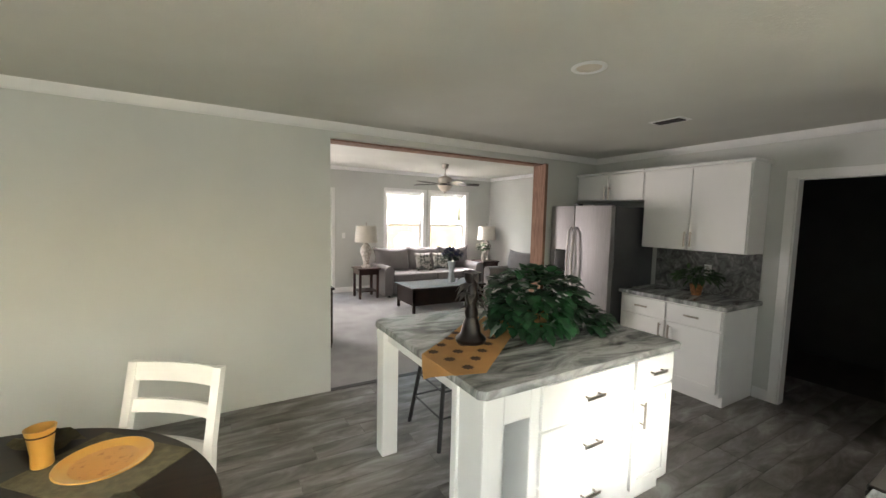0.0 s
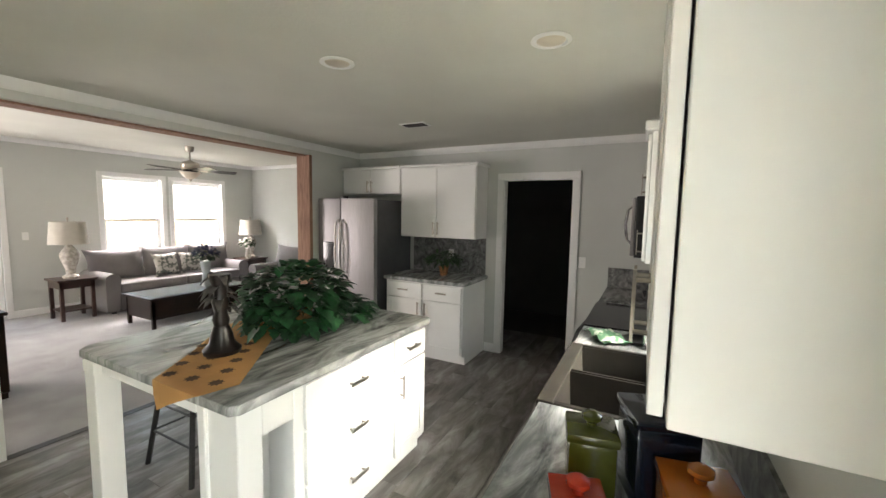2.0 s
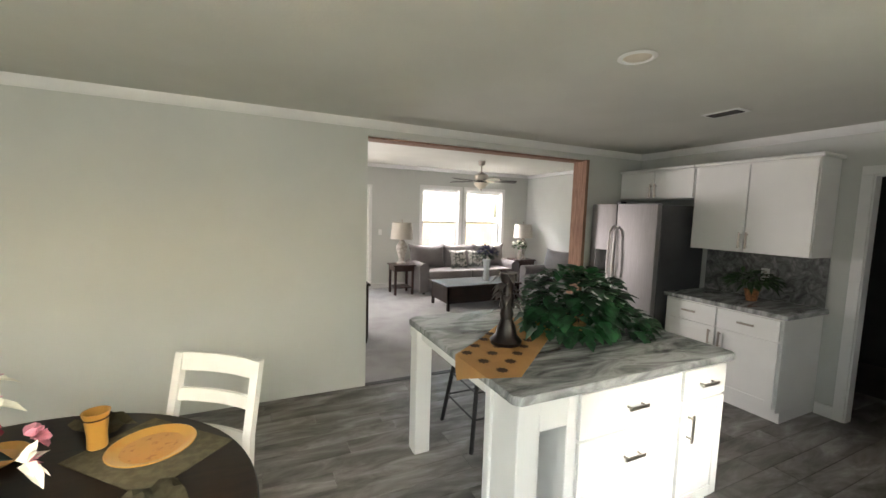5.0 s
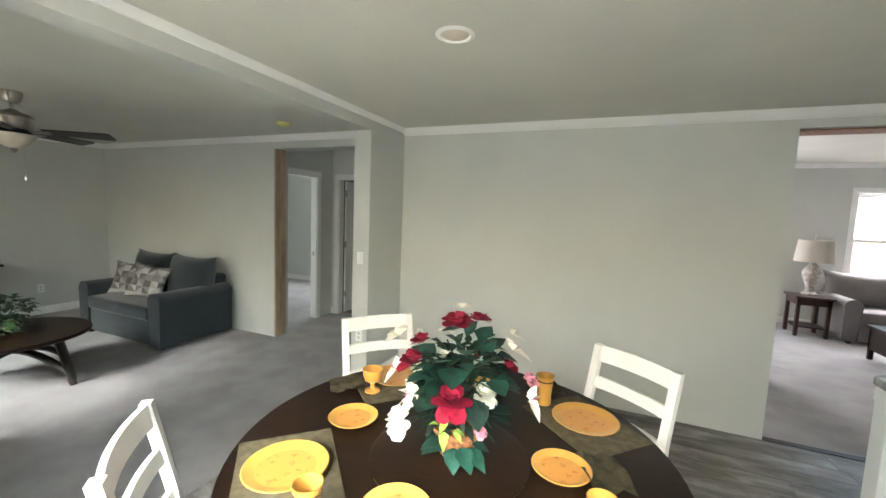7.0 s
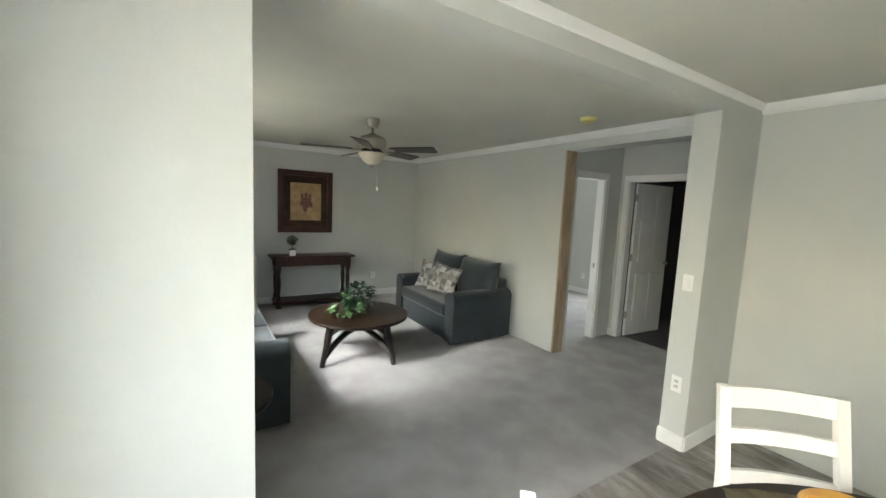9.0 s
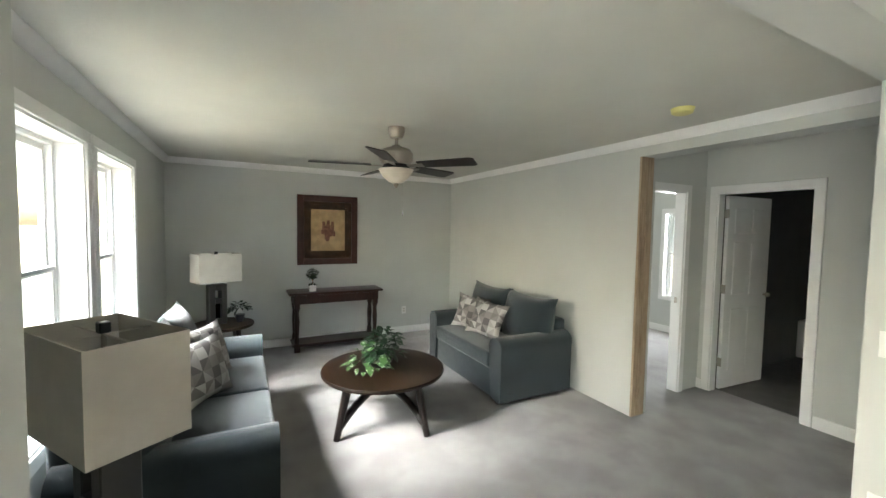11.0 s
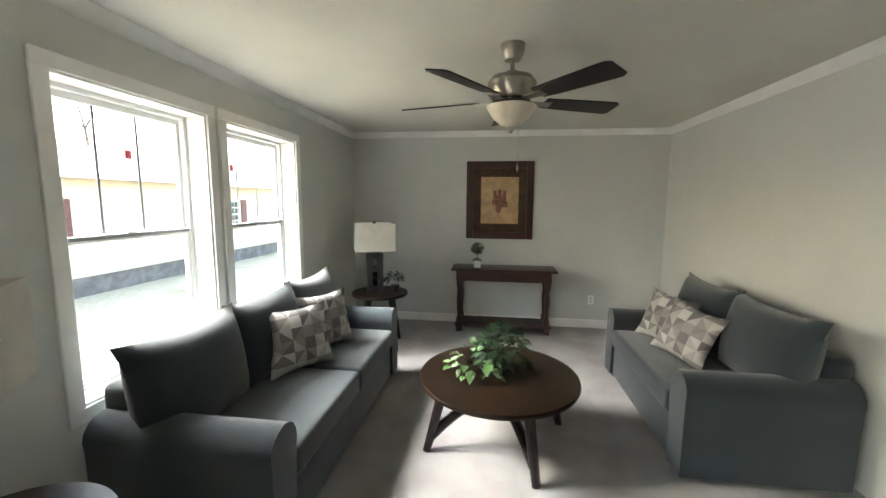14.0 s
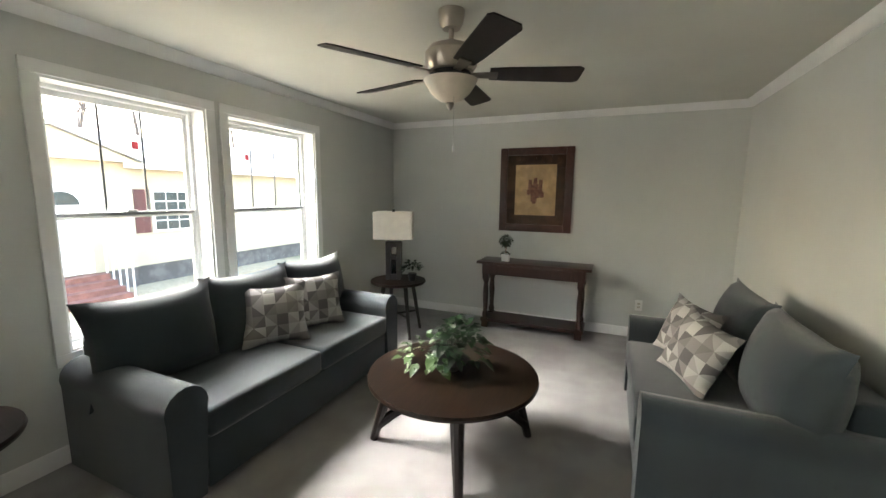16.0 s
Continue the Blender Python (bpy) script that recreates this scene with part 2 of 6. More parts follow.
M_GLASSTOP = mat("glass_table_top", (0.30, 0.33, 0.34), 0.05, var=0.0)
# Near-black base colour holds the darkness of unlit rooms beyond the doorways.
M_ROOMSHADE = mat("shade_darkened_wall", (0.06, 0.06, 0.058), 0.8, var=0.04)
M_PAPER = mat("old_paper", (0.52, 0.36, 0.20), 0.85, var=0.12, scale=12)
M_MAT = mat("brown_mount", (0.075, 0.040, 0.022), 0.7, var=0.25, scale=12)
M_FRAME = mat_streaks("frame_wood", [(0.03, 0.008, 0.006), (0.07, 0.022, 0.014)], 8, (4, 4, 4), 0.3, 0.05, 0.5)
M_INK = mat("faded_print", (0.24, 0.12, 0.085), 0.9, var=0.3, scale=40)
M_RED = mat("crimson_petal", (0.26, 0.004, 0.028), 0.6, var=0.25, scale=40)
M_WHITEP = mat("white_petal", (0.78, 0.76, 0.66), 0.6, var=0.08, scale=30)
M_PINK = mat("pink_petal", (0.70, 0.30, 0.38), 0.6, var=0.3, scale=40)
M_BLUEP = mat("navy_petal", (0.012, 0.016, 0.06), 0.7, var=0.4, scale=30)
M_LIME = mat("lime_petal", (0.32, 0.50, 0.08), 0.6, var=0.2, scale=30)
M_GREENC = mat("green_ceramic", (0.075, 0.085, 0.012), 0.2, var=0.2, coat=0.4)
M_NAVYC = mat("navy_ceramic", (0.008, 0.014, 0.03), 0.15, var=0.2, coat=0.5)
M_ORANGEC = mat("orange_ceramic", (0.34, 0.10, 0.01), 0.2, var=0.15, coat=0.4)
M_REDC = mat("red_ceramic", (0.36, 0.03, 0.012), 0.2, var=0.15, coat=0.4)
M_TEALCLOTH = mat("green_towel", (0.10, 0.22, 0.12), 0.95, scale=20, second=(0.5, 0.55, 0.45), ramp=(0.5, 0.6))
M_PLATE = mat("switch_plate", (0.82, 0.82, 0.80), 0.4, var=0.0)
M_DETECT = mat("aged_plastic", (0.66, 0.62, 0.22), 0.5, var=0.05)
M_VINYLWIN = mat("vinyl_sash", (0.78, 0.79, 0.78), 0.4, var=0.01)
M_LEAD = mat("muntin_bar", (0.30, 0.31, 0.31), 0.5, var=0.05)
M_CREAM = mat("cream_panel", (0.20, 0.15, 0.085), 0.8, var=0.08, scale=1)
M_PALE = mat("white_siding", (0.42, 0.42, 0.42), 0.7, var=0.03, scale=2)
M_SIDING = mat("cream_siding", (0.42, 0.37, 0.28), 0.7, var=0.04, scale=2)
M_SKIRT = mat("skirting_panel", (0.11, 0.10, 0.095), 0.8, var=0.25, scale=3)
M_ROOF = mat("roof_shingle", (0.42, 0.42, 0.42), 0.9, var=0.15, scale=20)
M_BURG = mat("burgundy_shutter", (0.07, 0.016, 0.018), 0.5, var=0.1)
M_WINDARK = mat("far_glass", (0.02, 0.032, 0.038), 0.25, var=0.1)
M_BRICKRED = mat("red_step", (0.20, 0.09, 0.07), 0.8, var=0.15)
M_GRASS = mat("dry_grass", (0.15, 0.15, 0.065), 0.95, scale=0.35, second=(0.36, 0.30, 0.20), ramp=(0.30, 0.50), fine=0.2, fine_scale=15)
M_BARK = mat("bark", (0.10, 0.08, 0.07), 0.9, var=0.3)
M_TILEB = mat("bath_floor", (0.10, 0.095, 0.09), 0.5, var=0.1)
M_SIGNRED = mat("red_tag", (0.45, 0.02, 0.03), 0.5, var=0.05)


# ---- mesh helpers ----
def box(bm, a, b, bevel=0.0, seg=1):
    vs = [bm.verts.new((x, y, z)) for x in (a[0], b[0]) for y in (a[1], b[1]) for z in (a[2], b[2])]
    quads = ((0, 1, 3, 2), (4, 6, 7, 5), (0, 4, 5, 1), (2, 3, 7, 6), (0, 2, 6, 4), (1, 5, 7, 3))
    fs = [bm.faces.new([vs[i] for i in q]) for q in quads]
    if bevel:
        es = list({e for f in fs for e in f.edges})
        bmesh.ops.bevel(bm, geom=es, offset=bevel, segments=seg, affect="EDGES", profile=0.6)
    return bm


def rod(bm, p, q, r0, r1=None, n=12, caps=True):
    r1 = r0 if r1 is None else r1
    p, q = Vector(p), Vector(q)
    rot = (q - p).to_track_quat("Z", "Y")
    ring = []
    for c, r in ((p, r0), (q, r1)):
        ring.append([bm.verts.new(c + rot @ Vector((r * math.cos(2 * math.pi * i / n), r * math.sin(2 * math.pi * i / n), 0))) for i in range(n)])
    for i in range(n):
        j = (i + 1) % n
        bm.faces.new((ring[0][i], ring[0][j], ring[1][j], ring[1][i]))
    if caps:
        bm.faces.new(list(reversed(ring[0])))
        bm.faces.new(ring[1])
    return bm


def lathe(bm, profile, n=24, centre=(0, 0), squash=1.0):
    rings = []
    for r, z in profile:
        rings.append([bm.verts.new((centre[0] + r * math.cos(2 * math.pi * i / n), centre[1] + squash * r * math.sin(2 * math.pi * i / n), z)) for i in range(n)])
    for a, b in zip(rings, rings[1:]):
        for i in range(n):
            j = (i + 1) % n
            bm.faces.new((a[i], a[j], b[j], b[i]))
    bm.faces.new(list(reversed(rings[0])))
    bm.faces.new(rings[-1])
    return bm


def sweep(bm, points, r, n=8):
    """A bent round bar through the points, of one piece."""
    pts = [Vector(q) for q in points]
    closed = (pts[0] - pts[-1]).length < 1e-6
    if closed:
        pts = pts[:-1]
    k, rings, side = len(pts), [], None
    for i, q in enumerate(pts):
        a = pts[i - 1] if (i or closed) else q
        b = pts[(i + 1) % k] if (i < k - 1 or closed) else q
        d = (b - a).normalized()
        if side is None:
            side = d.orthogonal().normalized()
        side = (side - d * side.dot(d)).normalized()
        up = d.cross(side)
        rings.append([bm.verts.new(q + side * r * math.cos(6.28318 * j / n) + up * r * math.sin(6.28318 * j / n)) for j in range(n)])
    for i in range(k if closed else k - 1):
        for j in range(n):
            m = (j + 1) % n
            bm.faces.new((rings[i][j], rings[i][m], rings[(i + 1) % k][m], rings[(i + 1) % k][j]))
    if not closed:
        bm.faces.new(list(reversed(rings[0])))
        bm.faces.new(rings[-1])
    return bm


def prism(bm, outline, lo, hi, axis=1):
    """A flat outline of (u, v) pushed along an axis from lo to hi."""
    def at(u, v, w):
        return (w, u, v) if axis == 0 else ((u, w, v) if axis == 1 else (u, v, w))
    a = [bm.verts.new(at(u, v, lo)) for u, v in outline]
    b = [bm.verts.new(at(u, v, hi)) for u, v in outline]
    bm.faces.new(a)
    bm.faces.new(list(reversed(b)))
    for i in range(len(a)):
        j = (i + 1) % len(a)
        bm.faces.new((a[i], b[i], b[j], a[j]))
    return bm


def cushion(bm, w, d, h, centre=(0, 0, 0), power=0.35, n=14, peak=0.0, tilt=0.0, sag=0.0):
    """A stuffed cushion: w along x, h along z, d thick along y."""
    grids = []
    for side in (-1, 1):
        g = []
        for i in range(n + 1):
            row = []
            for j in range(n + 1):
                u, v = 2 * i / n - 1, 2 * j / n - 1
                t = (max(0, 1 - u * u) ** power) * (max(0, 1 - v * v) ** power)
                pin = 1 + peak * (abs(u) ** 3 * abs(v) ** 3) - 0.05 * (1 - abs(u) ** 2) * (abs(v) ** 4) - 0.05 * (1 - abs(v) ** 2) * (abs(u) ** 4)
                x, z = u * w / 2 * pin, v * h / 2 * pin - sag * (1 - u * u) * max(0, v)
                y = side * d / 2 * t
                z2 = z * math.cos(tilt) - y * math.sin(tilt)
                y2 = z * math.sin(tilt) + y * math.cos(tilt)
                row.append(bm.verts.new((centre[0] + x, centre[1] + y2, centre[2] + z2)))
            g.append(row)
        grids.append(g)
        for i in range(n):
            for j in range(n):
                q = (g[i][j], g[i + 1][j], g[i + 1][j + 1], g[i][j + 1])
                bm.faces.new(q if side < 0 else tuple(reversed(q)))
    bmesh.ops.remove_doubles(bm, verts=bm.verts[:], dist=0.0008)
    return bm


def leaf(bm, at, aim, size, width=0.45, droop=0.25, lobes=False, petal=False):
    """One bent leaf of six faces."""
    aim = Vector(aim).normalized()
    side = aim.cross(Vector((0, 0, 1)))
    side = side.normalized() if side.length > 0.05 else Vector((1, 0, 0))
    up = side.cross(aim)
    at = Vector(at)
    prof = ((0, 0.1), (0.3, 1.0), (0.65, 0.75), (1.0, 0.05)) if not lobes else ((0, 0.3), (0.22, 1.15), (0.5, 0.6), (0.62, 0.8), (1.0, 0.04))
    if petal:
        prof = ((0, 0.35), (0.35, 1.0), (0.75, 0.95), (1.0, 0.55))
    rows = []
    for t, w in prof:
        c = at + aim * (t * size) - Vector((0, 0, 1)) * (droop * size * t * t)
        rows.append([bm.verts.new(c - side * (w * width * size / 2) + up * 0.10 * size * w), bm.verts.new(c), bm.verts.new(c + side * (w * width * size / 2) + up * 0.10 * size * w)])
    for a, b in zip(rows, rows[1:]):
        bm.faces.new((a[0], a[1], b[1], b[0]))
        bm.faces.new((a[1], a[2], b[2], b[1]))


def smooth(ob, angle=35):
    me = ob.data
    me.polygons.foreach_set("use_smooth", [True] * len(me.polygons))
    me.set_sharp_from_angle(angle=radians(angle))
    return ob


def part(name, bm, material, parent=None, label="", kind="", sharp=35, thick=0.0):
    bmesh.ops.recalc_face_normals(bm, faces=bm.faces[:])
    me = bpy.data.meshes.new(name)
    bm.to_mesh(me)
    bm.free()
    me.materials.append(material)
    ob = new(name, me)
    if parent is not None:
        ob.parent = parent
    if label or kind:
        tagged(ob, label, kind=kind)
    return smooth(ob, sharp)


def BM():
    return bmesh.new()


def bx(name, a, b, material, parent=None, bevel=0.0, label="", kind=""):
    return part(name, box(BM(), a, b, bevel), material, parent, label, kind)


def thing(name, m, label, category, group=""):
    e = new(name)
    e.empty_display_size = 0.1
    e.matrix_world = m
    return tagged(e, label, category, group)


def at(x, y, z=0.0, turn=0.0):
    return pose(x, y, z, 0, 0, turn)


# ---- structure ----
H = 2.44          # ceiling of the south half
HN = 2.63         # ceiling of the living room
YS, YA, YB, YN = 0.41, 4.28, 4.50, 8.85
XW, XE, XL = -6.97, 4.84, 6.53


def wall(name, axis, lo, hi, a, b, top, openings=(), material=None, bottom=-0.08, label="painted wall"):
    """A wall between lo and hi on the named axis, from a to b along it; openings are (from, to, sill, head)."""
    bm = BM()

    def piece(p, q, z0, z1):
        if q - p > 1e-4 and z1 - z0 > 1e-4:
            if axis == "y":
                box(bm, (p, lo, z0), (q, hi, z1))
            else:
                box(bm, (lo, p, z0), (hi, q, z1))
    cur = a
    for p, q, z0, z1 in sorted(openings):
        piece(cur, p, bottom, top)
        piece(p, q, bottom, z0)
        piece(p, q, z1, top)
        cur = q
    piece(cur, b, bottom, top)
    return part(name, bm, material or M_WALL, None, label, "structure")


DEN_WINDOWS = [(-4.335, -3.44), (-5.455, -4.515)]
DEN_SILL, DEN_HEAD = 0.63, 2.11
LIV_WINDOWS = ((3.71, 4.62), (4.81, 5.79))
YBED, BED_WINDOW = 7.44, (-5.35, -4.72)
SINK_WINDOW = (2.0, 2.9)
DINING_WINDOW = (-1.35, 0.60)
wall("wall_south", "y", YS - 0.21, YS, XW - 0.16, 7.2, H, [(p, q, DEN_SILL, DEN_HEAD) for p, q in DEN_WINDOWS] + [(*DINING_WINDOW, 0.30, 2.06), (*SINK_WINDOW, 1.12, 2.0)], label="light grey painted outside wall with white-cased windows")
wall("wall_west", "x", XW - 0.16, XW, YS, YBED + 0.16, HN, label="light grey painted end wall")
wall("wall_east", "x", XE, XE + 0.10, YS, YA, H, [(1.40, 2.17, -0.08, 2.04)], label="light grey painted kitchen wall with a doorway")
wall("wall_middle", "y", YA, YB, XW, 7.2, H, [(-3.56, -1.985, -0.08, 2.29), (1.34, 3.97, -0.08, 2.31)], label="light grey painted wall with two wide openings")
wall("wall_north", "y", YN, YN + 0.16, -3.80, 7.2, HN, [(p, q, 0.67, 2.185) for p, q in LIV_WINDOWS] + [(1.60, 2.50, 0.03, 2.12)], label="light grey painted outside wall with white-cased windows")
wall("wall_bedroom_north", "y", YBED, YBED + 0.16, XW, -3.80, HN, [(*BED_WINDOW, 0.60, 1.96)], label="light grey painted bedroom wall with a window")
wall("wall_living_east", "x", XL, XL + 0.12, YB, YN, HN, label="light grey painted end wall")
wall("wall_living_west", "x", -1.75, -1.63, YB, YN, HN, label="light grey painted wall")
wall("wall_utility", "x", 7.04, 7.2, YS, YA, H, material=M_ROOMSHADE, label="utility room wall, the unlit room's darkness put into its colour")
wall("wall_utility_side", "y", 3.6, 3.7, XE + 0.10, 7.04, H, material=M_ROOMSHADE, label="utility room wall, the unlit room's darkness put into its colour")
wall("wall_hall_north", "y", 5.54, 5.64, -3.80, -1.75, HN, [(-3.58, -2.82, -0.08, 2.05)], label="light grey painted hall wall with a bathroom doorway")
wall("wall_hall_west", "x", -3.80, -3.70, YB, 5.54, HN, [(4.44, 5.20, -0.08, 2.05)], label="light grey painted hall wall with a bedroom doorway")
wall("wall_bath_west", "x", -3.80, -3.70, 5.64, YN, HN, material=M_ROOMSHADE, label="bathroom wall, the room's darkness put into its colour")
bx("wall_return", (-1.98, 3.675, 0), (-1.81, YA, H), M_WALL, label="light grey painted wall stub", kind="structure")
bx("wall_return_south", (-1.98, YS, 0), (-1.81, 0.985, H), M_WALL, label="light grey painted wall stub", kind="structure")
bx("ceiling_beam", (-1.98, 0.985, 2.31), (-1.81, 3.675, H), M_WALL, label="grey painted ceiling beam between den and dining room", kind="structure")
tagged(bx("ceiling", (XW - 0.16, YS - 0.21, H), (7.2, YB - 0.001, H + 0.14), M_CEIL), "cream textured ceiling", kind="structure")
tagged(bx("ceiling_north", (-3.80, YB, HN), (7.2, YN + 0.16, HN + 0.14), M_CEIL), "cream textured ceiling", kind="structure")
tagged(bx("ceiling_bedroom", (XW - 0.16, YB, HN), (-3.80, YBED + 0.16, HN + 0.14), M_CEIL), "cream textured ceiling", kind="structure")
tagged(bx("header_closure", (XW, YB - 0.001, H), (7.2, YB, HN + 0.14), M_WALL), "painted wall above the openings", kind="structure")
tagged(bx("floor_den", (XW, YS, -0.10), (-1.90, YA, 0.0), M_CARPET), "mottled taupe-grey cut-pile carpet", kind="structure")
tagged(bx("floor_hall", (-3.75, YA, -0.10), (-1.75, YN, 0.0), M_CARPET), "mottled taupe-grey cut-pile carpet", kind="structure")
tagged(bx("floor_bedroom", (XW, YA, -0.10), (-3.75, YBED, 0.0), M_CARPET), "mottled taupe-grey cut-pile carpet", kind="structure")
tagged(bx("floor_living", (-1.75, YA + 0.05, -0.10), (7.2, YN, 0.0), M_CARPET), "mottled taupe-grey cut-pile carpet", kind="structure")
floor_kitchen = tagged(bx("floor_kitchen", (-1.90, YS, -0.10), (7.04, YA + 0.05, -0.006), M_SUB), "grey weathered wood-look vinyl plank floor", kind="structure")
tagged(bx("threshold", (1.34, YA - 0.01, -0.005), (3.97, YA + 0.05, 0.004), M_IRON), "dark threshold strip", kind="structure")


def mould(name, pts, outline, material=M_TRIM, label="white crown moulding"):
    """A moulding that runs straight from pts[0] to pts[1]; the outline is (out from wall, z)."""
    (x0, y0), (x1, y1), (nx, ny) = pts
    bm = BM()
    a = [bm.verts.new((x0 + nx * o, y0 + ny * o, z)) for o, z in outline]
    b = [bm.verts.new((x1 + nx * o, y1 + ny * o, z)) for o, z in outline]
    bm.faces.new(a)
    bm.faces.new(list(reversed(b)))
    for i in range(len(a)):
        j = (i + 1) % len(a)
        bm.faces.new((a[i], b[i], b[j], a[j]))
    return part(name, bm, material, None, label, "structure")


def crown(pts, top=H):
    return mould("crown_moulding", pts, [(0, top - 0.001), (0.055, top - 0.001), (0.050, top - 0.018), (0.030, top - 0.045), (0.012, top - 0.066), (0, top - 0.070)])


def base(pts):
    return mould("baseboard", pts, [(0, 0), (0.014, 0), (0.014, 0.085), (0.009, 0.10), (0, 0.105)], label="white baseboard")


for p in [((XW, YA), (-1.98, YA), (0, -1)), ((-1.81, YA), (XE, YA), (0, -1)), ((XW, YS), (XW, YA), (1, 0)), ((XW, YS), (-1.98, YS), (0, 1)),
          ((-1.81, YS), (XE, YS), (0, 1)), ((XE, YS), (XE, YA), (-1, 0)), ((-1.98, 3.675), (-1.98, YA), (-1, 0))]:
    crown(p)
mould("crown_moulding", ((-1.81, YS), (-1.81, YA), (1, 0)), [(0, H - 0.001), (0.03, H - 0.001), (0.026, H - 0.016), (0.010, H - 0.042), (0, H - 0.045)])
for p in [((-1.63, YN), (XL, YN), (0, -1)), ((XL, YB), (XL, YN), (-1, 0)), ((-1.63, YB), (-1.63, YN), (1, 0)),
          ((-3.70, 5.54), (-1.75, 5.54), (0, -1)), ((-3.70, YB), (-3.70, 5.54), (1, 0)), ((XW, YBED), (-3.80, YBED), (0, -1))]:
    crown(p, HN)
for p in [((XW, YS), (XW, YA), (1, 0)), ((XW, YS), (-1.98, YS), (0, 1)), ((-1.98, 3.675), (-1.81, 3.675), (0, -1)),
          ((-1.81, 3.675), (-1.81, YA), (1, 0)), ((-1.98, 3.675), (-1.98, YA), (-1, 0)), ((XE, 2.24), (XE, 2.36), (-1, 0)), ((-1.63, YN), (1.53, YN), (0, -1)), ((2.57, YN), (XL, YN), (0, -1)),
          ((XL, YB), (XL, YN), (-1, 0)), ((-3.70, 5.54), (-3.652, 5.54), (0, -1)), ((-2.74, 5.54), (-1.75, 5.54), (0, -1)), ((XW, YBED), (-3.80, YBED), (0, -1)), ((-1.81, YS), (-1.81, 0.985), (1, 0)), ((XE, 1.03), (XE, 1.33), (-1, 0))]:
    base(p)


def casing(name, axis, face, out, a, b, sill, head, w=0.07, t=0.016, bottom=False):
    """Flat white casing round an opening, on a wall face; out is +1 or -1 along the axis."""
    bm = BM()
    lo, hi = sorted((face, face + out * t))

    def piece(p, q, z0, z1):
        if axis == "y":
            box(bm, (p, lo, z0), (q, hi, z1), 0.003)
        else:
            box(bm, (lo, p, z0), (hi, q, z1), 0.003)
    piece(a - w, a, sill, head)
    piece(b, b + w, sill, head)
    piece(a - w, b + w, head, head + w)
    if bottom:
        piece(a - w, b + w, sill - w, sill)
    return part(name, bm, M_TRIM, None, "white painted casing", "structure")


def lining(name, axis, lo, hi, a, b, sill, head, t=0.012, bottom=False, material=None):
    bm = BM()

    def piece(p, q, z0, z1):
        if axis == "y":
            box(bm, (p, lo, z0), (q, hi, z1))
        else:
            box(bm, (lo, p, z0), (hi, q, z1))
    piece(a, a + t, sill, head)
    piece(b - t, b, sill, head)
    piece(a + t, b - t, head - t, head)
    if bottom:
        piece(a + t, b - t, sill, sill + t)
    return part(name, bm, material or M_TRIM, None, "white painted jamb lining", "structure")


def window(name, y_in, out, a, b, sill, head, muntins=2, label="white vinyl single-hung window"):
    """A single-hung window in a wall along x; out = -1 when the outside lies at smaller y."""
    w = tagged(new(name), label, kind="structure")
    w.matrix_world = at((a + b) / 2, y_in + out * (0.16 if out < 0 else 0.11), sill)
    hw, hh = (b - a) / 2 - 0.012, head - sill - 0.012
    z0 = 0.012
    bm = BM()
    f = 0.024
    for p, q in (((-hw, -0.03, z0), (-hw + f, 0.03, hh)), ((hw - f, -0.03, z0), (hw, 0.03, hh)), ((-hw + f, -0.03, z0), (hw - f, 0.03, z0 + f)), ((-hw + f, -0.03, hh - f), (hw - f, 0.03, hh))):
        box(bm, p, q, 0.003)
    part("window_frame", bm, M_VINYLWIN, w)
    mid = hh * 0.5 + 0.01
    s = 0.026
    inner = -out
    for nm, lo, hi, dy in (("lower_sash", z0 + f, mid + 0.02, 0.012 * inner), ("upper_sash", mid - 0.02, hh - f, -0.014 * inner)):
        bm = BM()
        x0, x1 = -hw + f, hw - f
        for p, q in (((x0, -0.012, lo), (x0 + s, 0.012, hi)), ((x1 - s, -0.012, lo), (x1, 0.012, hi)), ((x0 + s, -0.012, lo), (x1 - s, 0.012, lo + s * 1.3)), ((x0 + s, -0.012, hi - s * 1.3), (x1 - s, 0.012, hi))):
            box(bm, (p[0], p[1] + dy, p[2]), (q[0], q[1] + dy, q[2]), 0.002)
        sash = part(nm, bm, M_VINYLWIN, w)
        pane = bx("pane", (x0 + s, dy - 0.002, lo + s), (x1 - s, dy + 0.002, hi - s), M_GLASS, sash)
        pane.visible_shadow = False
        if nm == "upper_sash":
            for i in range(muntins):
                xm = x0 + s + (x1 - x0 - 2 * s) * (0.345 if i == 0 else 0.655)
                bx("muntin", (xm - 0.007, dy - 0.006, lo + s * 1.3), (xm + 0.007, dy - 0.0025, hi - s * 1.3), M_LEAD, sash)
        else:
            # Grey strip carries the backlit meeting rail's shade in its colour.
            bx("rail_shade_strip", (x0 + 0.003, dy + 0.0125 * inner - 0.004, hi - 0.022), (x1 - 0.003, dy + 0.0125 * inner + 0.004, hi - 0.004), M_LEAD, sash)
            bx("sash_lock", (-0.03, dy + 0.012 * inner - 0.004, hi - 0.004), (0.03, dy + 0.012 * inner + 0.006, hi + 0.01), M_PLATE, sash)
    return w


n_win = 0
for a, b in DEN_WINDOWS:
    n_win += 1
    casing("window_casing", "y", YS, 1, a, b, DEN_SILL, DEN_HEAD, bottom=True)
    lining("window_lining", "y", YS - 0.205, YS, a, b, DEN_SILL, DEN_HEAD, bottom=True)
    window("window_%d" % n_win, YS, -1, a, b, DEN_SILL, DEN_HEAD)
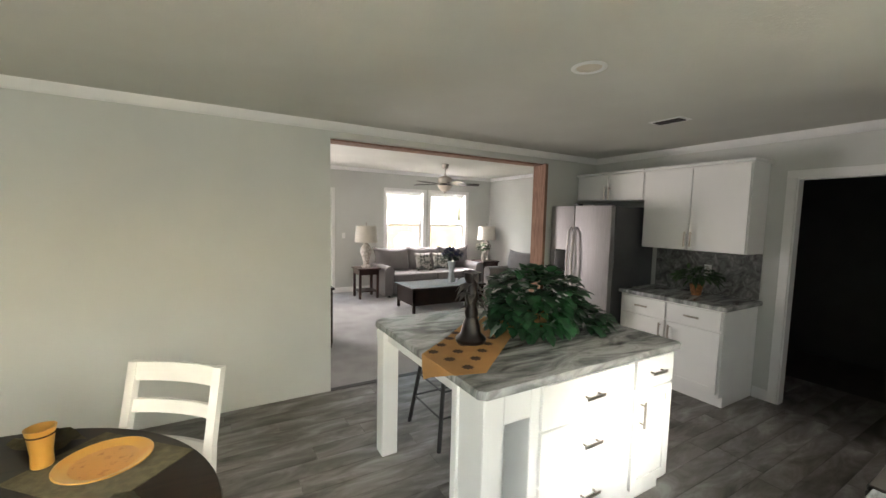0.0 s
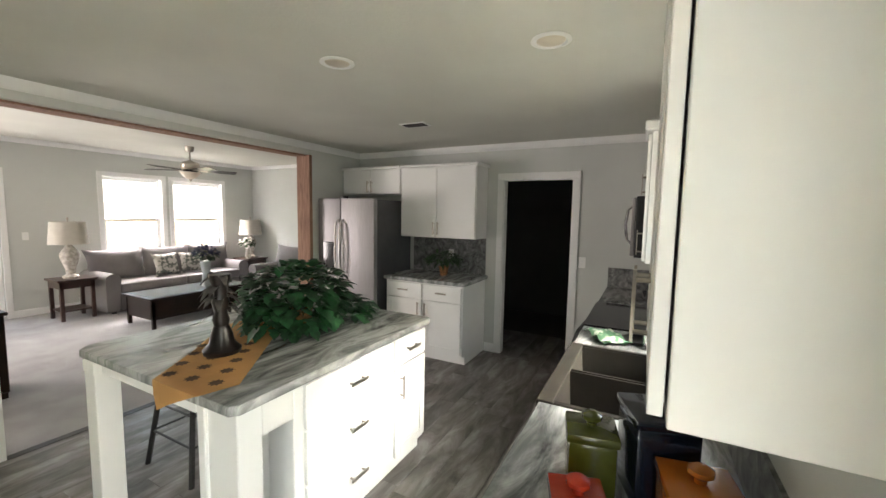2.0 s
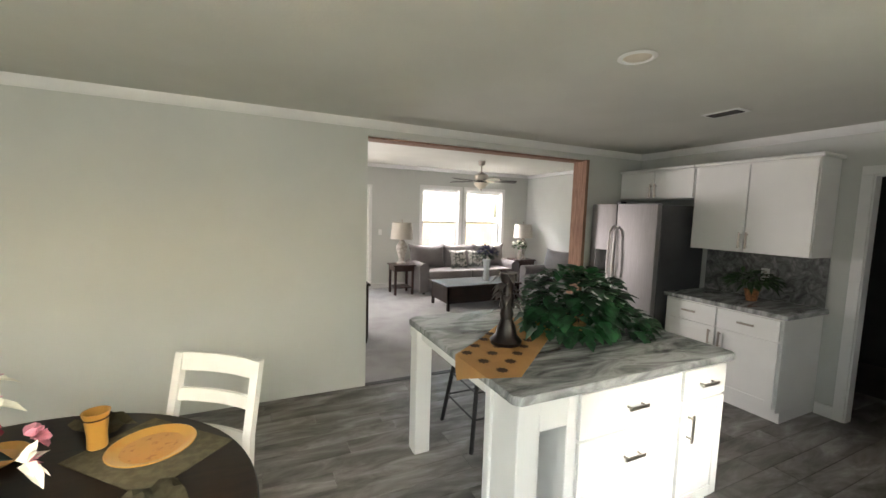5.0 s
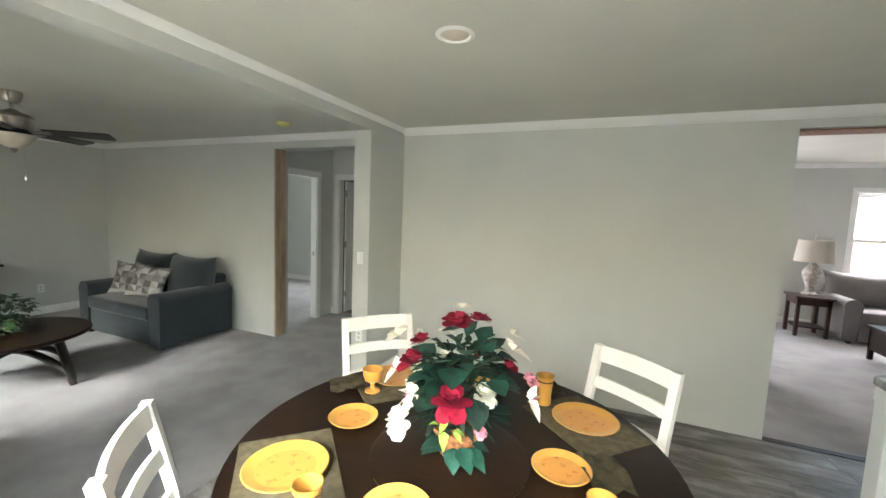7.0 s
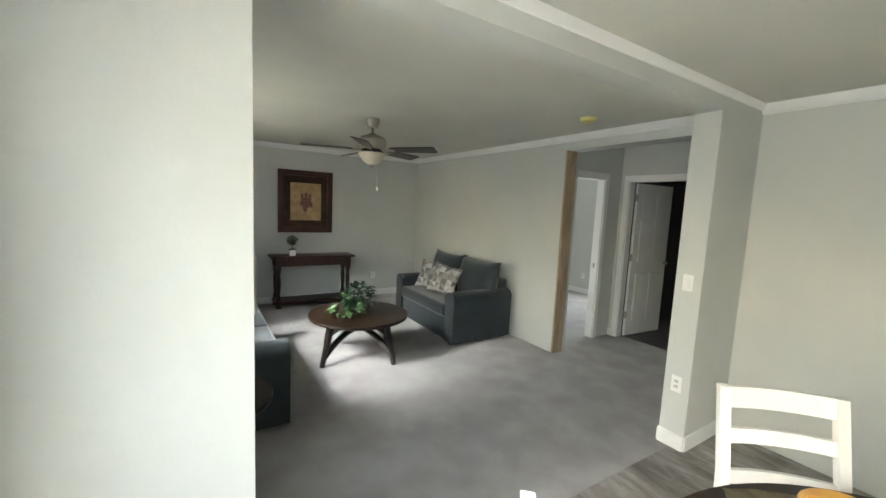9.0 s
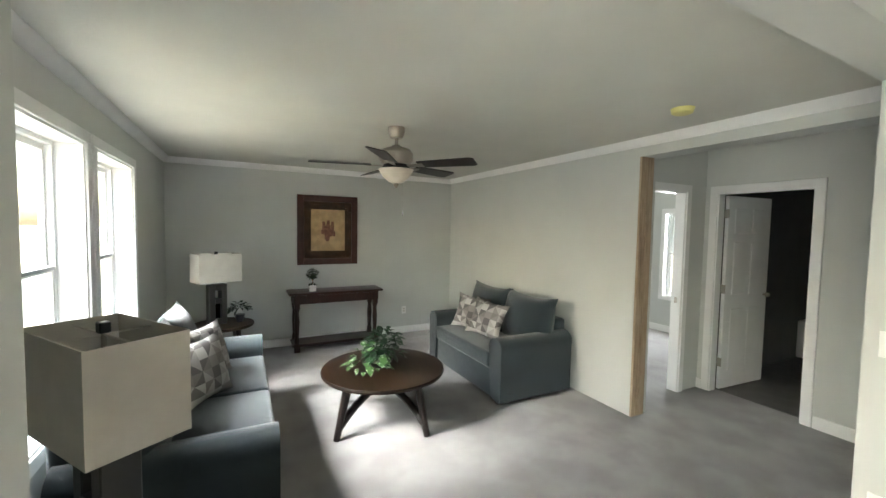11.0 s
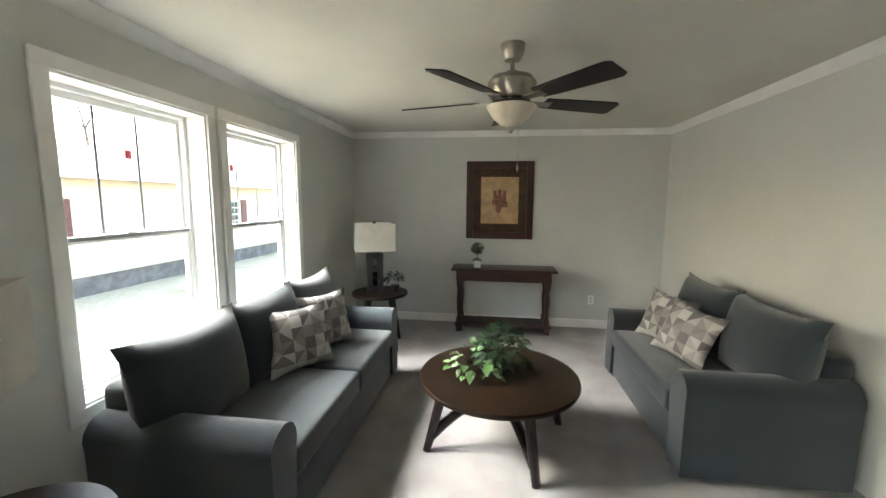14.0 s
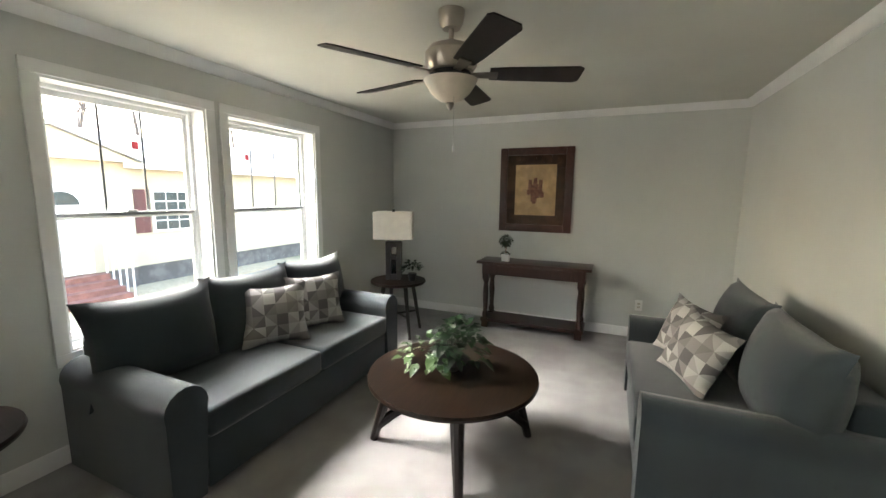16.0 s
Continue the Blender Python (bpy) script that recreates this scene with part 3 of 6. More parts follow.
for a, b in LIV_WINDOWS:
    n_win += 1
    casing("window_casing", "y", YN, -1, a, b, 0.67, 2.185, bottom=True)
    lining("window_lining", "y", YN, YN + 0.155, a, b, 0.67, 2.185, bottom=True)
    window("window_%d" % n_win, YN, 1, a, b, 0.67, 2.185, muntins=0)
casing("window_casing", "y", YBED, -1, *BED_WINDOW, 0.60, 1.96, bottom=True)
lining("window_lining", "y", YBED, YBED + 0.155, *BED_WINDOW, 0.60, 1.96, bottom=True)
window("window_5", YBED, 1, *BED_WINDOW, 0.60, 1.96, muntins=0)
casing("door_casing", "y", YN, -1, 1.60, 2.50, 0.0, 2.12)
for a, b, z0, z1 in ((*DINING_WINDOW, 0.30, 2.06), (*SINK_WINDOW, 1.12, 2.0)):
    n_win += 1
    casing("window_casing", "y", YS, 1, a, b, z0, z1, bottom=True)
    window("window_%d" % (n_win + 1), YS, -1, a, b, z0, z1)

casing("door_casing", "x", XE, -1, 1.40, 2.17, 0.0, 2.04)
lining("door_lining", "x", XE, XE + 0.10, 1.40, 2.17, 0.0, 2.04)
casing("door_casing", "y", 5.54, -1, -3.58, -2.82, 0.0, 2.05)
lining("door_lining", "y", 5.54, 5.64, -3.58, -2.82, 0.0, 2.05)
casing("door_casing", "x", -3.70, 1, 4.44, 5.20, 0.0, 2.05)
lining("door_lining", "x", -3.80, -3.70, 4.44, 5.20, 0.0, 2.05)

# raw framing at the two wide openings
bx("stud", (3.925, YA - 0.004, 0.0), (3.97, YA + 0.09, 2.31), M_PINERED, label="raw pine stud at the opening", kind="structure")
bx("stud", (3.945, YA + 0.10, 0.0), (3.97, YB + 0.004, 2.31), M_PINERED, label="raw pine stud at the opening", kind="structure")
bx("header_board", (1.34, YA + 0.05, 2.295), (3.925, YB, 2.31), M_PINERED, label="raw pine header board", kind="structure")
bx("stud", (-3.56, YA + 0.002, 0.0), (-3.54, YA + 0.076, 2.29), M_PINE, label="raw pine stud at the hall opening", kind="structure")
bx("stud", (-3.56, YA + 0.082, 0.0), (-3.537, YA + 0.158, 2.29), M_PINE, label="raw pine stud at the hall opening", kind="structure")


# ---- things: doors ----
def panel_door(name, m, w, label):
    """A six-panel leaf hinged at its origin, running along +x."""
    d = thing(name, m, label, "door")
    d["kind"] = "structure"
    bx("leaf", (0, -0.017, 0.012), (w, 0.017, 2.03), M_TRIM, d, 0.002)
    for x0, x1 in ((0.11, w / 2 - 0.04), (w / 2 + 0.04, w - 0.11)):
        for z0, z1 in ((0.2, 0.85), (1.0, 1.55), (1.65, 1.9)):
            for s in (-1, 1):
                a, b = sorted((s * 0.017, s * 0.024))
                bx("panel", (x0, a, z0), (x1, b, z1), M_TRIM, d, 0.003)
    bm = BM()
    for s in (-1, 1):
        rod(bm, (w - 0.06, s * 0.017, 0.98), (w - 0.06, s * 0.05, 0.98), 0.012)
        rod(bm, (w - 0.06, s * 0.045, 0.98), (w - 0.06, s * 0.075, 0.98), 0.027, 0.020)
    part("door_knob", bm, M_NICKEL, d, "brushed nickel knob")
    for z in (0.25, 1.02, 1.8):
        bx("hinge", (-0.008, -0.02, z), (0.006, 0.02, z + 0.09), M_NICKEL, d)
    return d


panel_door("door_1", at(-3.555, 5.665, 0, 86), 0.74, "white six-panel bathroom door, standing open")
panel_door("door_2", at(-3.83, 4.56, 0, 178), 0.73, "white six-panel bedroom door, standing open")
sp = thing("strike_plate", at(-3.75, 5.187, 0.95), "small brushed nickel strike plate on the bedroom door jamb", "door hardware")
part("plate", box(BM(), (-0.014, -0.003, -0.03), (0.014, 0.0, 0.03), 0.001), M_NICKEL, sp)
# glazed patio door in the living room
pd = thing("door_3", at(1.60, YN + 0.08, 0.03), "white glazed patio door", "door")
pd["kind"] = "structure"
bm = BM()
for a, b in (((0, -0.03, 0), (0.1, 0.03, 2.09)), ((0.8, -0.03, 0), (0.9, 0.03, 2.09)), ((0.1, -0.03, 0), (0.8, 0.03, 0.2)), ((0.1, -0.03, 1.98), (0.8, 0.03, 2.09))):
    box(bm, a, b, 0.004)
part("door_frame", bm, M_TRIM, pd)
g = bx("pane", (0.1, -0.003, 0.2), (0.8, 0.003, 1.98), M_GLASS, pd)
g.visible_shadow = False


# ---- kitchen cabinets ----
def bar_handle(parent, p, length, vertical, out):
    """p: the middle of the handle on the door face; out: unit vector away from it."""
    bm = BM()
    o = Vector(out)
    along = Vector((0, 0, 1)) if vertical else (Vector((0, 1, 0)) if abs(o.x) > 0.5 else Vector((1, 0, 0)))
    p = Vector(p)
    for s in (-1, 1):
        rod(bm, p + along * s * length * 0.36, p + along * s * length * 0.36 + o * 0.028, 0.005, n=8)
    a, b = p - along * length / 2 + o * 0.03, p + along * length / 2 + o * 0.03
    w = along.cross(o) * 0.008
    vs = [v + k * w + j * o * 0.003 for v in (a, b) for k in (-1, 1) for j in (-1, 1)]
    q = [bm.verts.new(v) for v in vs]
    for f in ((0, 1, 3, 2), (4, 6, 7, 5), (0, 4, 5, 1), (2, 3, 7, 6), (0, 2, 6, 4), (1, 5, 7, 3)):
        bm.faces.new([q[i] for i in f])
    return part("handle", bm, M_NICKEL, parent, "brushed nickel bar handle")


def front(name, parent, rect, face, out, handle=None, shaker=True, drawer=False):
    """A door or drawer front in the plane `face`; rect is (u0, u1, z0, z1) along the wall; out is the outward normal."""
    u0, u1, z0, z1 = rect
    ox, oy = out

    def bb(bm, p0, p1, q0, q1, t0, t1, bev=0.0):
        if ox:
            lo, hi = sorted((face + ox * t0, face + ox * t1))
            box(bm, (lo, p0, q0), (hi, p1, q1), bev)
        else:
            lo, hi = sorted((face + oy * t0, face + oy * t1))
            box(bm, (p0, lo, q0), (p1, hi, q1), bev)
    bm = BM()
    if shaker:
        s = 0.055
        bb(bm, u0, u0 + s, z0, z1, 0.001, 0.02, 0.0015)
        bb(bm, u1 - s, u1, z0, z1, 0.001, 0.02, 0.0015)
        bb(bm, u0 + s, u1 - s, z0, z0 + s, 0.001, 0.02, 0.0015)
        bb(bm, u0 + s, u1 - s, z1 - s, z1, 0.001, 0.02, 0.0015)
        bb(bm, u0 + s, u1 - s, z0 + s, z1 - s, 0.001, 0.012)
    else:
        bb(bm, u0, u1, z0, z1, 0.001, 0.02, 0.002)
    d = part(name, bm, M_CAB, parent)
    if handle:
        kind, hu, hz = handle
        p = (face + ox * 0.02, hu, hz) if ox else (hu, face + oy * 0.02, hz)
        bar_handle(d, p, 0.13 if kind == "h" else 0.15, kind == "v", (ox, oy, 0))
    return d


def unit(name, a, b, label, toe=None, top=None):
    """A cabinet carcass as a thing; children lie in world axes."""
    c = thing(name, at(0, 0, 0), label, "kitchen cabinet")
    bm = BM()
    if toe:
        ox, oy = toe
        lo = [a[0] + (0.07 if ox < 0 else 0), a[1] + (0.07 if oy < 0 else 0), a[2]]
        hi = [b[0] - (0.07 if ox > 0 else 0), b[1] - (0.07 if oy > 0 else 0), a[2] + 0.1]
        box(bm, lo, hi)
        box(bm, (a[0], a[1], a[2] + 0.1), (b[0], b[1], top or b[2]), 0.001)
        if top:
            box(bm, (a[0], b[1] - 0.02, top), b)
    else:
        box(bm, a, b, 0.002)
    part("body", bm, M_CAB, c)
    return c


# east wall, base unit
c = unit("base_cabinet", (4.22, 2.37, 0), (XE - 0.002, 3.36, 0.878), "white painted base cabinet with two drawers over two doors", toe=(-1, 0))
front("drawer_front", c, (2.39, 2.855, 0.70, 0.86), 4.22, (-1, 0), ("h", 2.62, 0.78), shaker=False)
front("drawer_front", c, (2.875, 3.34, 0.70, 0.86), 4.22, (-1, 0), ("h", 3.11, 0.78), shaker=False)
front("cabinet_door", c, (2.39, 2.855, 0.13, 0.68), 4.22, (-1, 0), ("v", 2.82, 0.58))
front("cabinet_door", c, (2.875, 3.34, 0.13, 0.68), 4.22, (-1, 0), ("v", 2.91, 0.58))
tagged(bx("worktop", (4.17, 2.335, 0.88), (XE - 0.002, 3.37, 0.92), M_TOP, None, 0.006), "grey veined laminate worktop", "worktop")
tagged(bx("backsplash", (XE - 0.012, 2.37, 0.922), (XE - 0.001, 3.37, 1.355), M_SPLASH), "dark grey mottled backsplash", "backsplash")
# east wall, upper units
c = unit("wall_cabinet", (4.52, 2.37, 1.36), (XE - 0.002, 3.36, 2.18), "white wall cabinet with two doors over the worktop")
front("cabinet_door", c, (2.38, 2.86, 1.365, 2.165), 4.52, (-1, 0), ("v", 2.835, 1.47), shaker=False)
front("cabinet_door", c, (2.868, 3.35, 1.365, 2.165), 4.52, (-1, 0), ("v", 2.893, 1.47), shaker=False)
part("cornice", box(BM(), (4.475, 2.34, 2.18), (XE - 0.002, 3.36, 2.21), 0.008), M_CAB, c)
c = unit("wall_cabinet", (4.52, 3.364, 1.87), (XE - 0.002, YA - 0.003, 2.18), "short white wall cabinet above the refrigerator")
front("cabinet_door", c, (3.375, 3.815, 1.88, 2.165), 4.52, (-1, 0), ("v", 3.79, 1.96), shaker=False)
front("cabinet_door", c, (3.823, 4.265, 1.88, 2.165), 4.52, (-1, 0), ("v", 3.85, 1.96), shaker=False)
part("cornice", box(BM(), (4.475, 3.364, 2.18), (XE - 0.002, YA - 0.003, 2.21), 0.008), M_CAB, c)

# refrigerator
f = thing("refrigerator", at(0, 0, 0), "stainless side-by-side refrigerator with dark grey sides", "refrigerator")
part("body", box(BM(), (4.10, 3.40, 0.02), (4.80, 4.245, 1.79), 0.006), M_FRSIDE, f)
for y0, y1 in ((3.40, 3.885), (3.893, 4.245)):
    part("door", box(BM(), (4.03, y0, 0.08), (4.098, y1, 1.80), 0.012, 2), M_STEEL, f)
for y in (3.855, 3.925):
    bm = BM()
    pts = [(4.03, y, 0.75), (3.985, y, 0.80), (3.965, y, 1.15), (3.985, y, 1.50), (4.03, y, 1.55)]
    sweep(bm, pts, 0.013, 10)
    part("handle", bm, M_HANDLE, f, "bright curved steel handle")
part("dispenser", box(BM(), (4.022, 3.99, 0.95), (4.032, 4.16, 1.28), 0.004), M_GLOSSBLACK, f, "black ice dispenser")
part("hinge_cover", box(BM(), (4.05, 3.86, 1.80), (4.14, 3.92, 1.825), 0.006), M_BLACK, f)
part("grille", box(BM(), (4.06, 3.42, 0.02), (4.10, 4.23, 0.078), 0.003), M_BLACK, f)
bx("foot", (4.12, 3.42, 0), (4.78, 4.22, 0.02), M_BLACK, f)

# south wall, base units
def base_run(name, x0, x1, label, doors, top=None):
    c = unit(name, (x0, YS + 0.001, 0), (x1, 1.00, 0.878), label, toe=(0, 1), top=top)
    n = doors
    w = (x1 - x0 - 0.01) / n
    for i in range(n):
        a = x0 + 0.005 + i * w
        front("drawer_front", c, (a + 0.005, a + w - 0.005, 0.70, 0.86), 1.00, (0, 1), ("h", a + w / 2, 0.78), shaker=False)
        front("cabinet_door", c, (a + 0.005, a + w - 0.005, 0.13, 0.68), 1.00, (0, 1), ("v", a + (w - 0.05 if i % 2 == 0 else 0.05), 0.58))
    return c


base_run("base_cabinet", 1.00, 1.325, "white painted narrow base cabinet beside the dishwasher", 1)
dw = thing("dishwasher", at(0, 0, 0), "black built-in dishwasher below the worktop", "dishwasher")
part("body", box(BM(), (1.335, YS + 0.03, 0.10), (1.935, 0.99, 0.872)), M_BLACK, dw)
part("door", box(BM(), (1.335, 0.991, 0.11), (1.935, 1.045, 0.74), 0.005), M_BLACK, dw)
part("control_panel", box(BM(), (1.335, 0.991, 0.75), (1.935, 1.05, 0.868), 0.006), M_BLACK, dw)
part("kick_plate", box(BM(), (1.335, 0.90, 0.0), (1.935, 0.93, 0.10)), M_BLACK, dw)
base_run("base_cabinet", 1.942, 2.84, "white painted sink cabinet", 2, 0.70)
base_run("base_cabinet", 2.842, 3.20, "white painted narrow base cabinet", 1)
base_run("base_cabinet", 4.02, XE - 0.002, "white painted corner base cabinet", 2)
wt = thing("worktop", at(0, 0, 0), "grey veined laminate worktop with a sink cut-out", "worktop")
for nm, a, b in (("top", (0.975, YS + 0.001), (1.998, 1.025)), ("top", (1.998, YS + 0.001), (2.80, 0.50)), ("top", (2.80, YS + 0.001), (3.20, 1.025))):
    part(nm, box(BM(), (*a, 0.88), (*b, 0.92), 0.003), M_TOP, wt)
tagged(bx("worktop", (4.02, YS + 0.001, 0.88), (XE - 0.002, 1.025, 0.92), M_TOP, None, 0.004), "grey veined laminate worktop", "worktop")
tagged(bx("backsplash", (0.98, YS + 0.001, 0.922), (XE - 0.02, YS + 0.012, 1.10), M_SPLASH), "dark grey mottled backsplash", "backsplash")
tagged(bx("backsplash", (XE - 0.014, YS + 0.015, 0.922), (XE - 0.002, 1.02, 1.12), M_SPLASH), "dark grey mottled backsplash at the counter end", "backsplash")
# sink
s = thing("sink", at(0, 0, 0), "dark apron-front double-bowl sink set into the worktop", "sink")
M_SINK = mat("sink_composite", (0.016, 0.013, 0.010), 0.6, spec=0.3, var=0.15, fine=0.2, fine_scale=400)
for x0, x1 in ((2.025, 2.385), (2.41, 2.772)):
    bm = BM()
    rings = []
    for g, z in ((-0.002, 0.712), (-0.002, 0.914), (0.004, 0.914), (0.016, 0.745), (0.034, 0.728)):
        rings.append([bm.verts.new(v) for v in ((x0 + g, 0.528 + g, z), (x1 - g, 0.528 + g, z), (x1 - g, 0.976 - g, z), (x0 + g, 0.976 - g, z))])
    for a, b in zip(rings, rings[1:]):
        for i in range(4):
            bm.faces.new((a[i], a[(i + 1) % 4], b[(i + 1) % 4], b[i]))
    bm.faces.new(rings[-1])
    bm.faces.new(rings[0][::-1])
    b_ = part("bowl", bm, M_SINK, s)
    part("drain", lathe(BM(), [(0.045, 0.7305), (0.045, 0.734), (0.03, 0.732)], 20, ((x0 + x1) / 2, 0.74)), M_CHROME, b_, "chrome drain ring")
part("divider", box(BM(), (2.384, 0.528, 0.80), (2.411, 0.974, 0.905), 0.004), M_SINK, s)
bm = BM()
for a, b in (((2.0, 0.502, 0.905), (2.798, 0.526, 0.924)), ((2.0, 0.97, 0.905), (2.798, 1.036, 0.924)), ((2.0, 0.526, 0.905), (2.026, 0.97, 0.924)), ((2.771, 0.526, 0.905), (2.798, 0.97, 0.924))):
    box(bm, a, b, 0.003)
part("rim", bm, M_SINK, s)
part("apron", box(BM(), (2.0, 1.022, 0.70), (2.798, 1.038, 0.905), 0.004), M_SINK, s)
bm = BM()
rod(bm, (2.35, 0.47, 0.92), (2.35, 0.47, 1.02), 0.02)
sweep(bm, [(2.35, 0.47, 1.02), (2.35, 0.48, 1.12), (2.35, 0.53, 1.18), (2.35, 0.62, 1.19), (2.35, 0.66, 1.14)], 0.011)
part("faucet", bm, M_CHROME, s, "chrome faucet")
# range
r = thing("range", at(0, 0, 0), "stainless electric range with a black glass top", "oven")
part("body", box(BM(), (3.225, YS + 0.02, 0.0), (3.995, 1.02, 0.90), 0.004), M_FRSIDE, r)
part("cooktop", box(BM(), (3.22, YS + 0.10, 0.902), (4.0, 1.035, 0.925), 0.004), M_GLOSSBLACK, r, "black glass cooktop")
part("oven_door", box(BM(), (3.24, 1.021, 0.22), (3.98, 1.05, 0.80), 0.005), M_STEEL, r)
bm = BM()
sweep(bm, [(3.28, 1.05, 0.74), (3.28, 1.10, 0.76), (3.60, 1.115, 0.765), (3.94, 1.10, 0.76), (3.94, 1.05, 0.74)], 0.013)
part("handle", bm, M_IRON, r, "dark curved oven handle")
part("control_panel", box(BM(), (3.22, YS + 0.02, 0.902), (4.0, YS + 0.095, 1.10), 0.01), M_BLACK, r)
# microwave
m_ = thing("microwave", at(0, 0, 0), "black and steel microwave above the range", "microwave")
part("body", box(BM(), (3.42, YS + 0.002, 1.37), (4.18, 0.76, 1.78), 0.005), M_BLACK, m_)
part("door", box(BM(), (3.43, 0.761, 1.38), (4.0, 0.785, 1.77), 0.004), M_STEEL, m_)
bm = BM()
sweep(bm, [(3.96, 0.785, 1.42), (3.96, 0.83, 1.46), (3.96, 0.845, 1.58), (3.96, 0.83, 1.70), (3.96, 0.785, 1.74)], 0.011)
part("handle", bm, M_CHROME, m_, "curved steel handle")
# south wall, upper units
c = unit("wall_cabinet", (1.075, YS + 0.001, 1.375), (1.82, 0.652, 2.30), "white wall cabinet beside the sink window")
front("cabinet_door", c, (1.085, 1.447, 1.385, 2.26), 0.655, (0, 1), ("v", 1.41, 1.46))
front("cabinet_door", c, (1.453, 1.812, 1.385, 2.26), 0.655, (0, 1), ("v", 1.49, 1.46))
part("cornice", box(BM(), (1.04, YS + 0.001, 2.30), (1.86, 0.70, 2.36), 0.012, 2), M_CAB, c)
c = unit("wall_cabinet", (3.08, YS + 0.001, 1.37), (3.415, 0.69, 2.13), "narrow white wall cabinet beside the microwave")
front("cabinet_door", c, (3.09, 3.405, 1.385, 2.115), 0.69, (0, 1), ("v", 3.13, 1.49))
part("cornice", box(BM(), (3.05, YS + 0.001, 2.13), (3.415, 0.73, 2.19), 0.01), M_CAB, c)
c = unit("wall_cabinet", (3.42, YS + 0.001, 1.79), (4.18, 0.69, 2.13), "short white wall cabinet above the microwave")
front("cabinet_door", c, (3.43, 3.795, 1.80, 2.115), 0.69, (0, 1), ("v", 3.77, 1.88))
front("cabinet_door", c, (3.805, 4.17, 1.80, 2.115), 0.69, (0, 1), ("v", 3.83, 1.88))
c = unit("wall_cabinet", (4.185, YS + 0.001, 1.37), (XE - 0.002, 0.69, 2.13), "white corner wall cabinet")
front("cabinet_door", c, (4.195, XE - 0.02, 1.385, 2.115), 0.69, (0, 1), ("v", 4.24, 1.49))

# canisters
def canister(name, x, y, w, h, material, label, turn=8):
    c = thing(name, at(x, y, 0.92, turn), label, "canister")
    part("jar", box(BM(), (-w / 2, -w / 2, 0), (w / 2, w / 2, h), 0.012, 2), material, c)
    lid = part("lid", box(BM(), (-w / 2 - 0.006, -w / 2 - 0.006, h), (w / 2 + 0.006, w / 2 + 0.006, h + 0.025), 0.009, 2), material, c)
    bm = lathe(BM(), [(0.012, h + 0.02), (0.014, h + 0.035), (0.026, h + 0.045), (0.026, h + 0.055), (0.010, h + 0.065)], 16)
    part("knob", bm, material, lid)
    return c


canister("canister", 1.60, 0.79, 0.12, 0.14, M_GREENC, "square olive green glazed canister with a lid", 12)
canister("canister", 1.64, 0.635, 0.15, 0.21, M_NAVYC, "large square navy glazed canister with a lid", 20)
canister("canister", 1.49, 0.555, 0.14, 0.13, M_ORANGEC, "square orange glazed canister with a lid", 10)
canister("canister", 1.385, 0.79, 0.11, 0.09, M_REDC, "small square red glazed canister with a lid", 18)
k = thing("kettle", at(2.90, 0.64, 0.92), "silver cone-shaped kettle on the counter", "kettle")
part("body", lathe(BM(), [(0.045, 0), (0.045, 0.01), (0.018, 0.14), (0.014, 0.16), (0.006, 0.175)], 20), M_CHROME, k)
p = thing("burner_tray", at(3.0, 0.70, 0.92), "black round dish with a green cloth beside it", "dish")
part("dish", lathe(BM(), [(0.06, 0), (0.09, 0.012), (0.088, 0.02), (0.05, 0.01)], 24), M_BLACK, p)
bm = BM()
cushion(bm, 0.24, 0.05, 0.16, (0, 0, 0), n=8, tilt=math.pi / 2 - 0.05, peak=0.1)
for v in bm.verts:
    v.co.z = max(v.co.z, -0.018) + 0.012 * math.sin(v.co.x * 60) * math.cos(v.co.y * 45)
tw = part("towel", bm, M_TEALCLOTH, None)
tw.matrix_world = at(2.95, 0.86, 0.945, 30)
tagged(tw, "crumpled green and white towel on the counter", "towel")


# ---- island ----
isl = thing("island", at(0.015, 0.025, 0), "white kitchen island with drawers, a door and open legs", "kitchen island")
X0, X1, Y0, Y1, YW = 1.40, 2.79, 1.995, 2.66, 2.28
bm = BM()
box(bm, (X0 + 0.341, Y0, 0.08), (X1, Y1, 0.878), 0.002)
box(bm, (X0 + 0.36, Y0 + 0.03, 0), (X1 - 0.02, Y1 - 0.03, 0.08))
part("body", bm, M_CAB, isl)
for a, b in (((X0, Y0, 0), (X0 + 0.11, Y0 + 0.11, 0.878)), ((X0 + 0.265, Y0, 0), (X0 + 0.34, Y0 + 0.06, 0.878)), ((X0 + 0.015, YW - 0.05, 0), (X0 + 0.05, YW, 0.878))):
    part("post", box(BM(), a, b, 0.004), M_CAB, isl)
part("niche_head", box(BM(), (X0 + 0.11, Y0, 0.73), (X0 + 0.265, Y0 + 0.03, 0.878), 0.002), M_CAB, isl)
part("niche_back", box(BM(), (X0 + 0.05, YW - 0.02, 0.0), (X0 + 0.34, YW - 0.005, 0.878)), M_CAB, isl)
part("side_panel", box(BM(), (X0 + 0.03, Y0 + 0.11, 0.0), (X0 + 0.045, YW - 0.05, 0.878)), M_CAB, isl)
part("apron", box(BM(), (X0 + 0.01, YW, 0.80), (X0 + 0.03, 3.10, 0.878)), M_CAB, isl)
part("apron", box(BM(), (X0 + 0.10, 3.16, 0.80), (X1 - 0.10, 3.18, 0.878)), M_CAB, isl)
part("apron", box(BM(), (X1 - 0.03, Y1, 0.80), (X1 - 0.01, 3.10, 0.878)), M_CAB, isl)
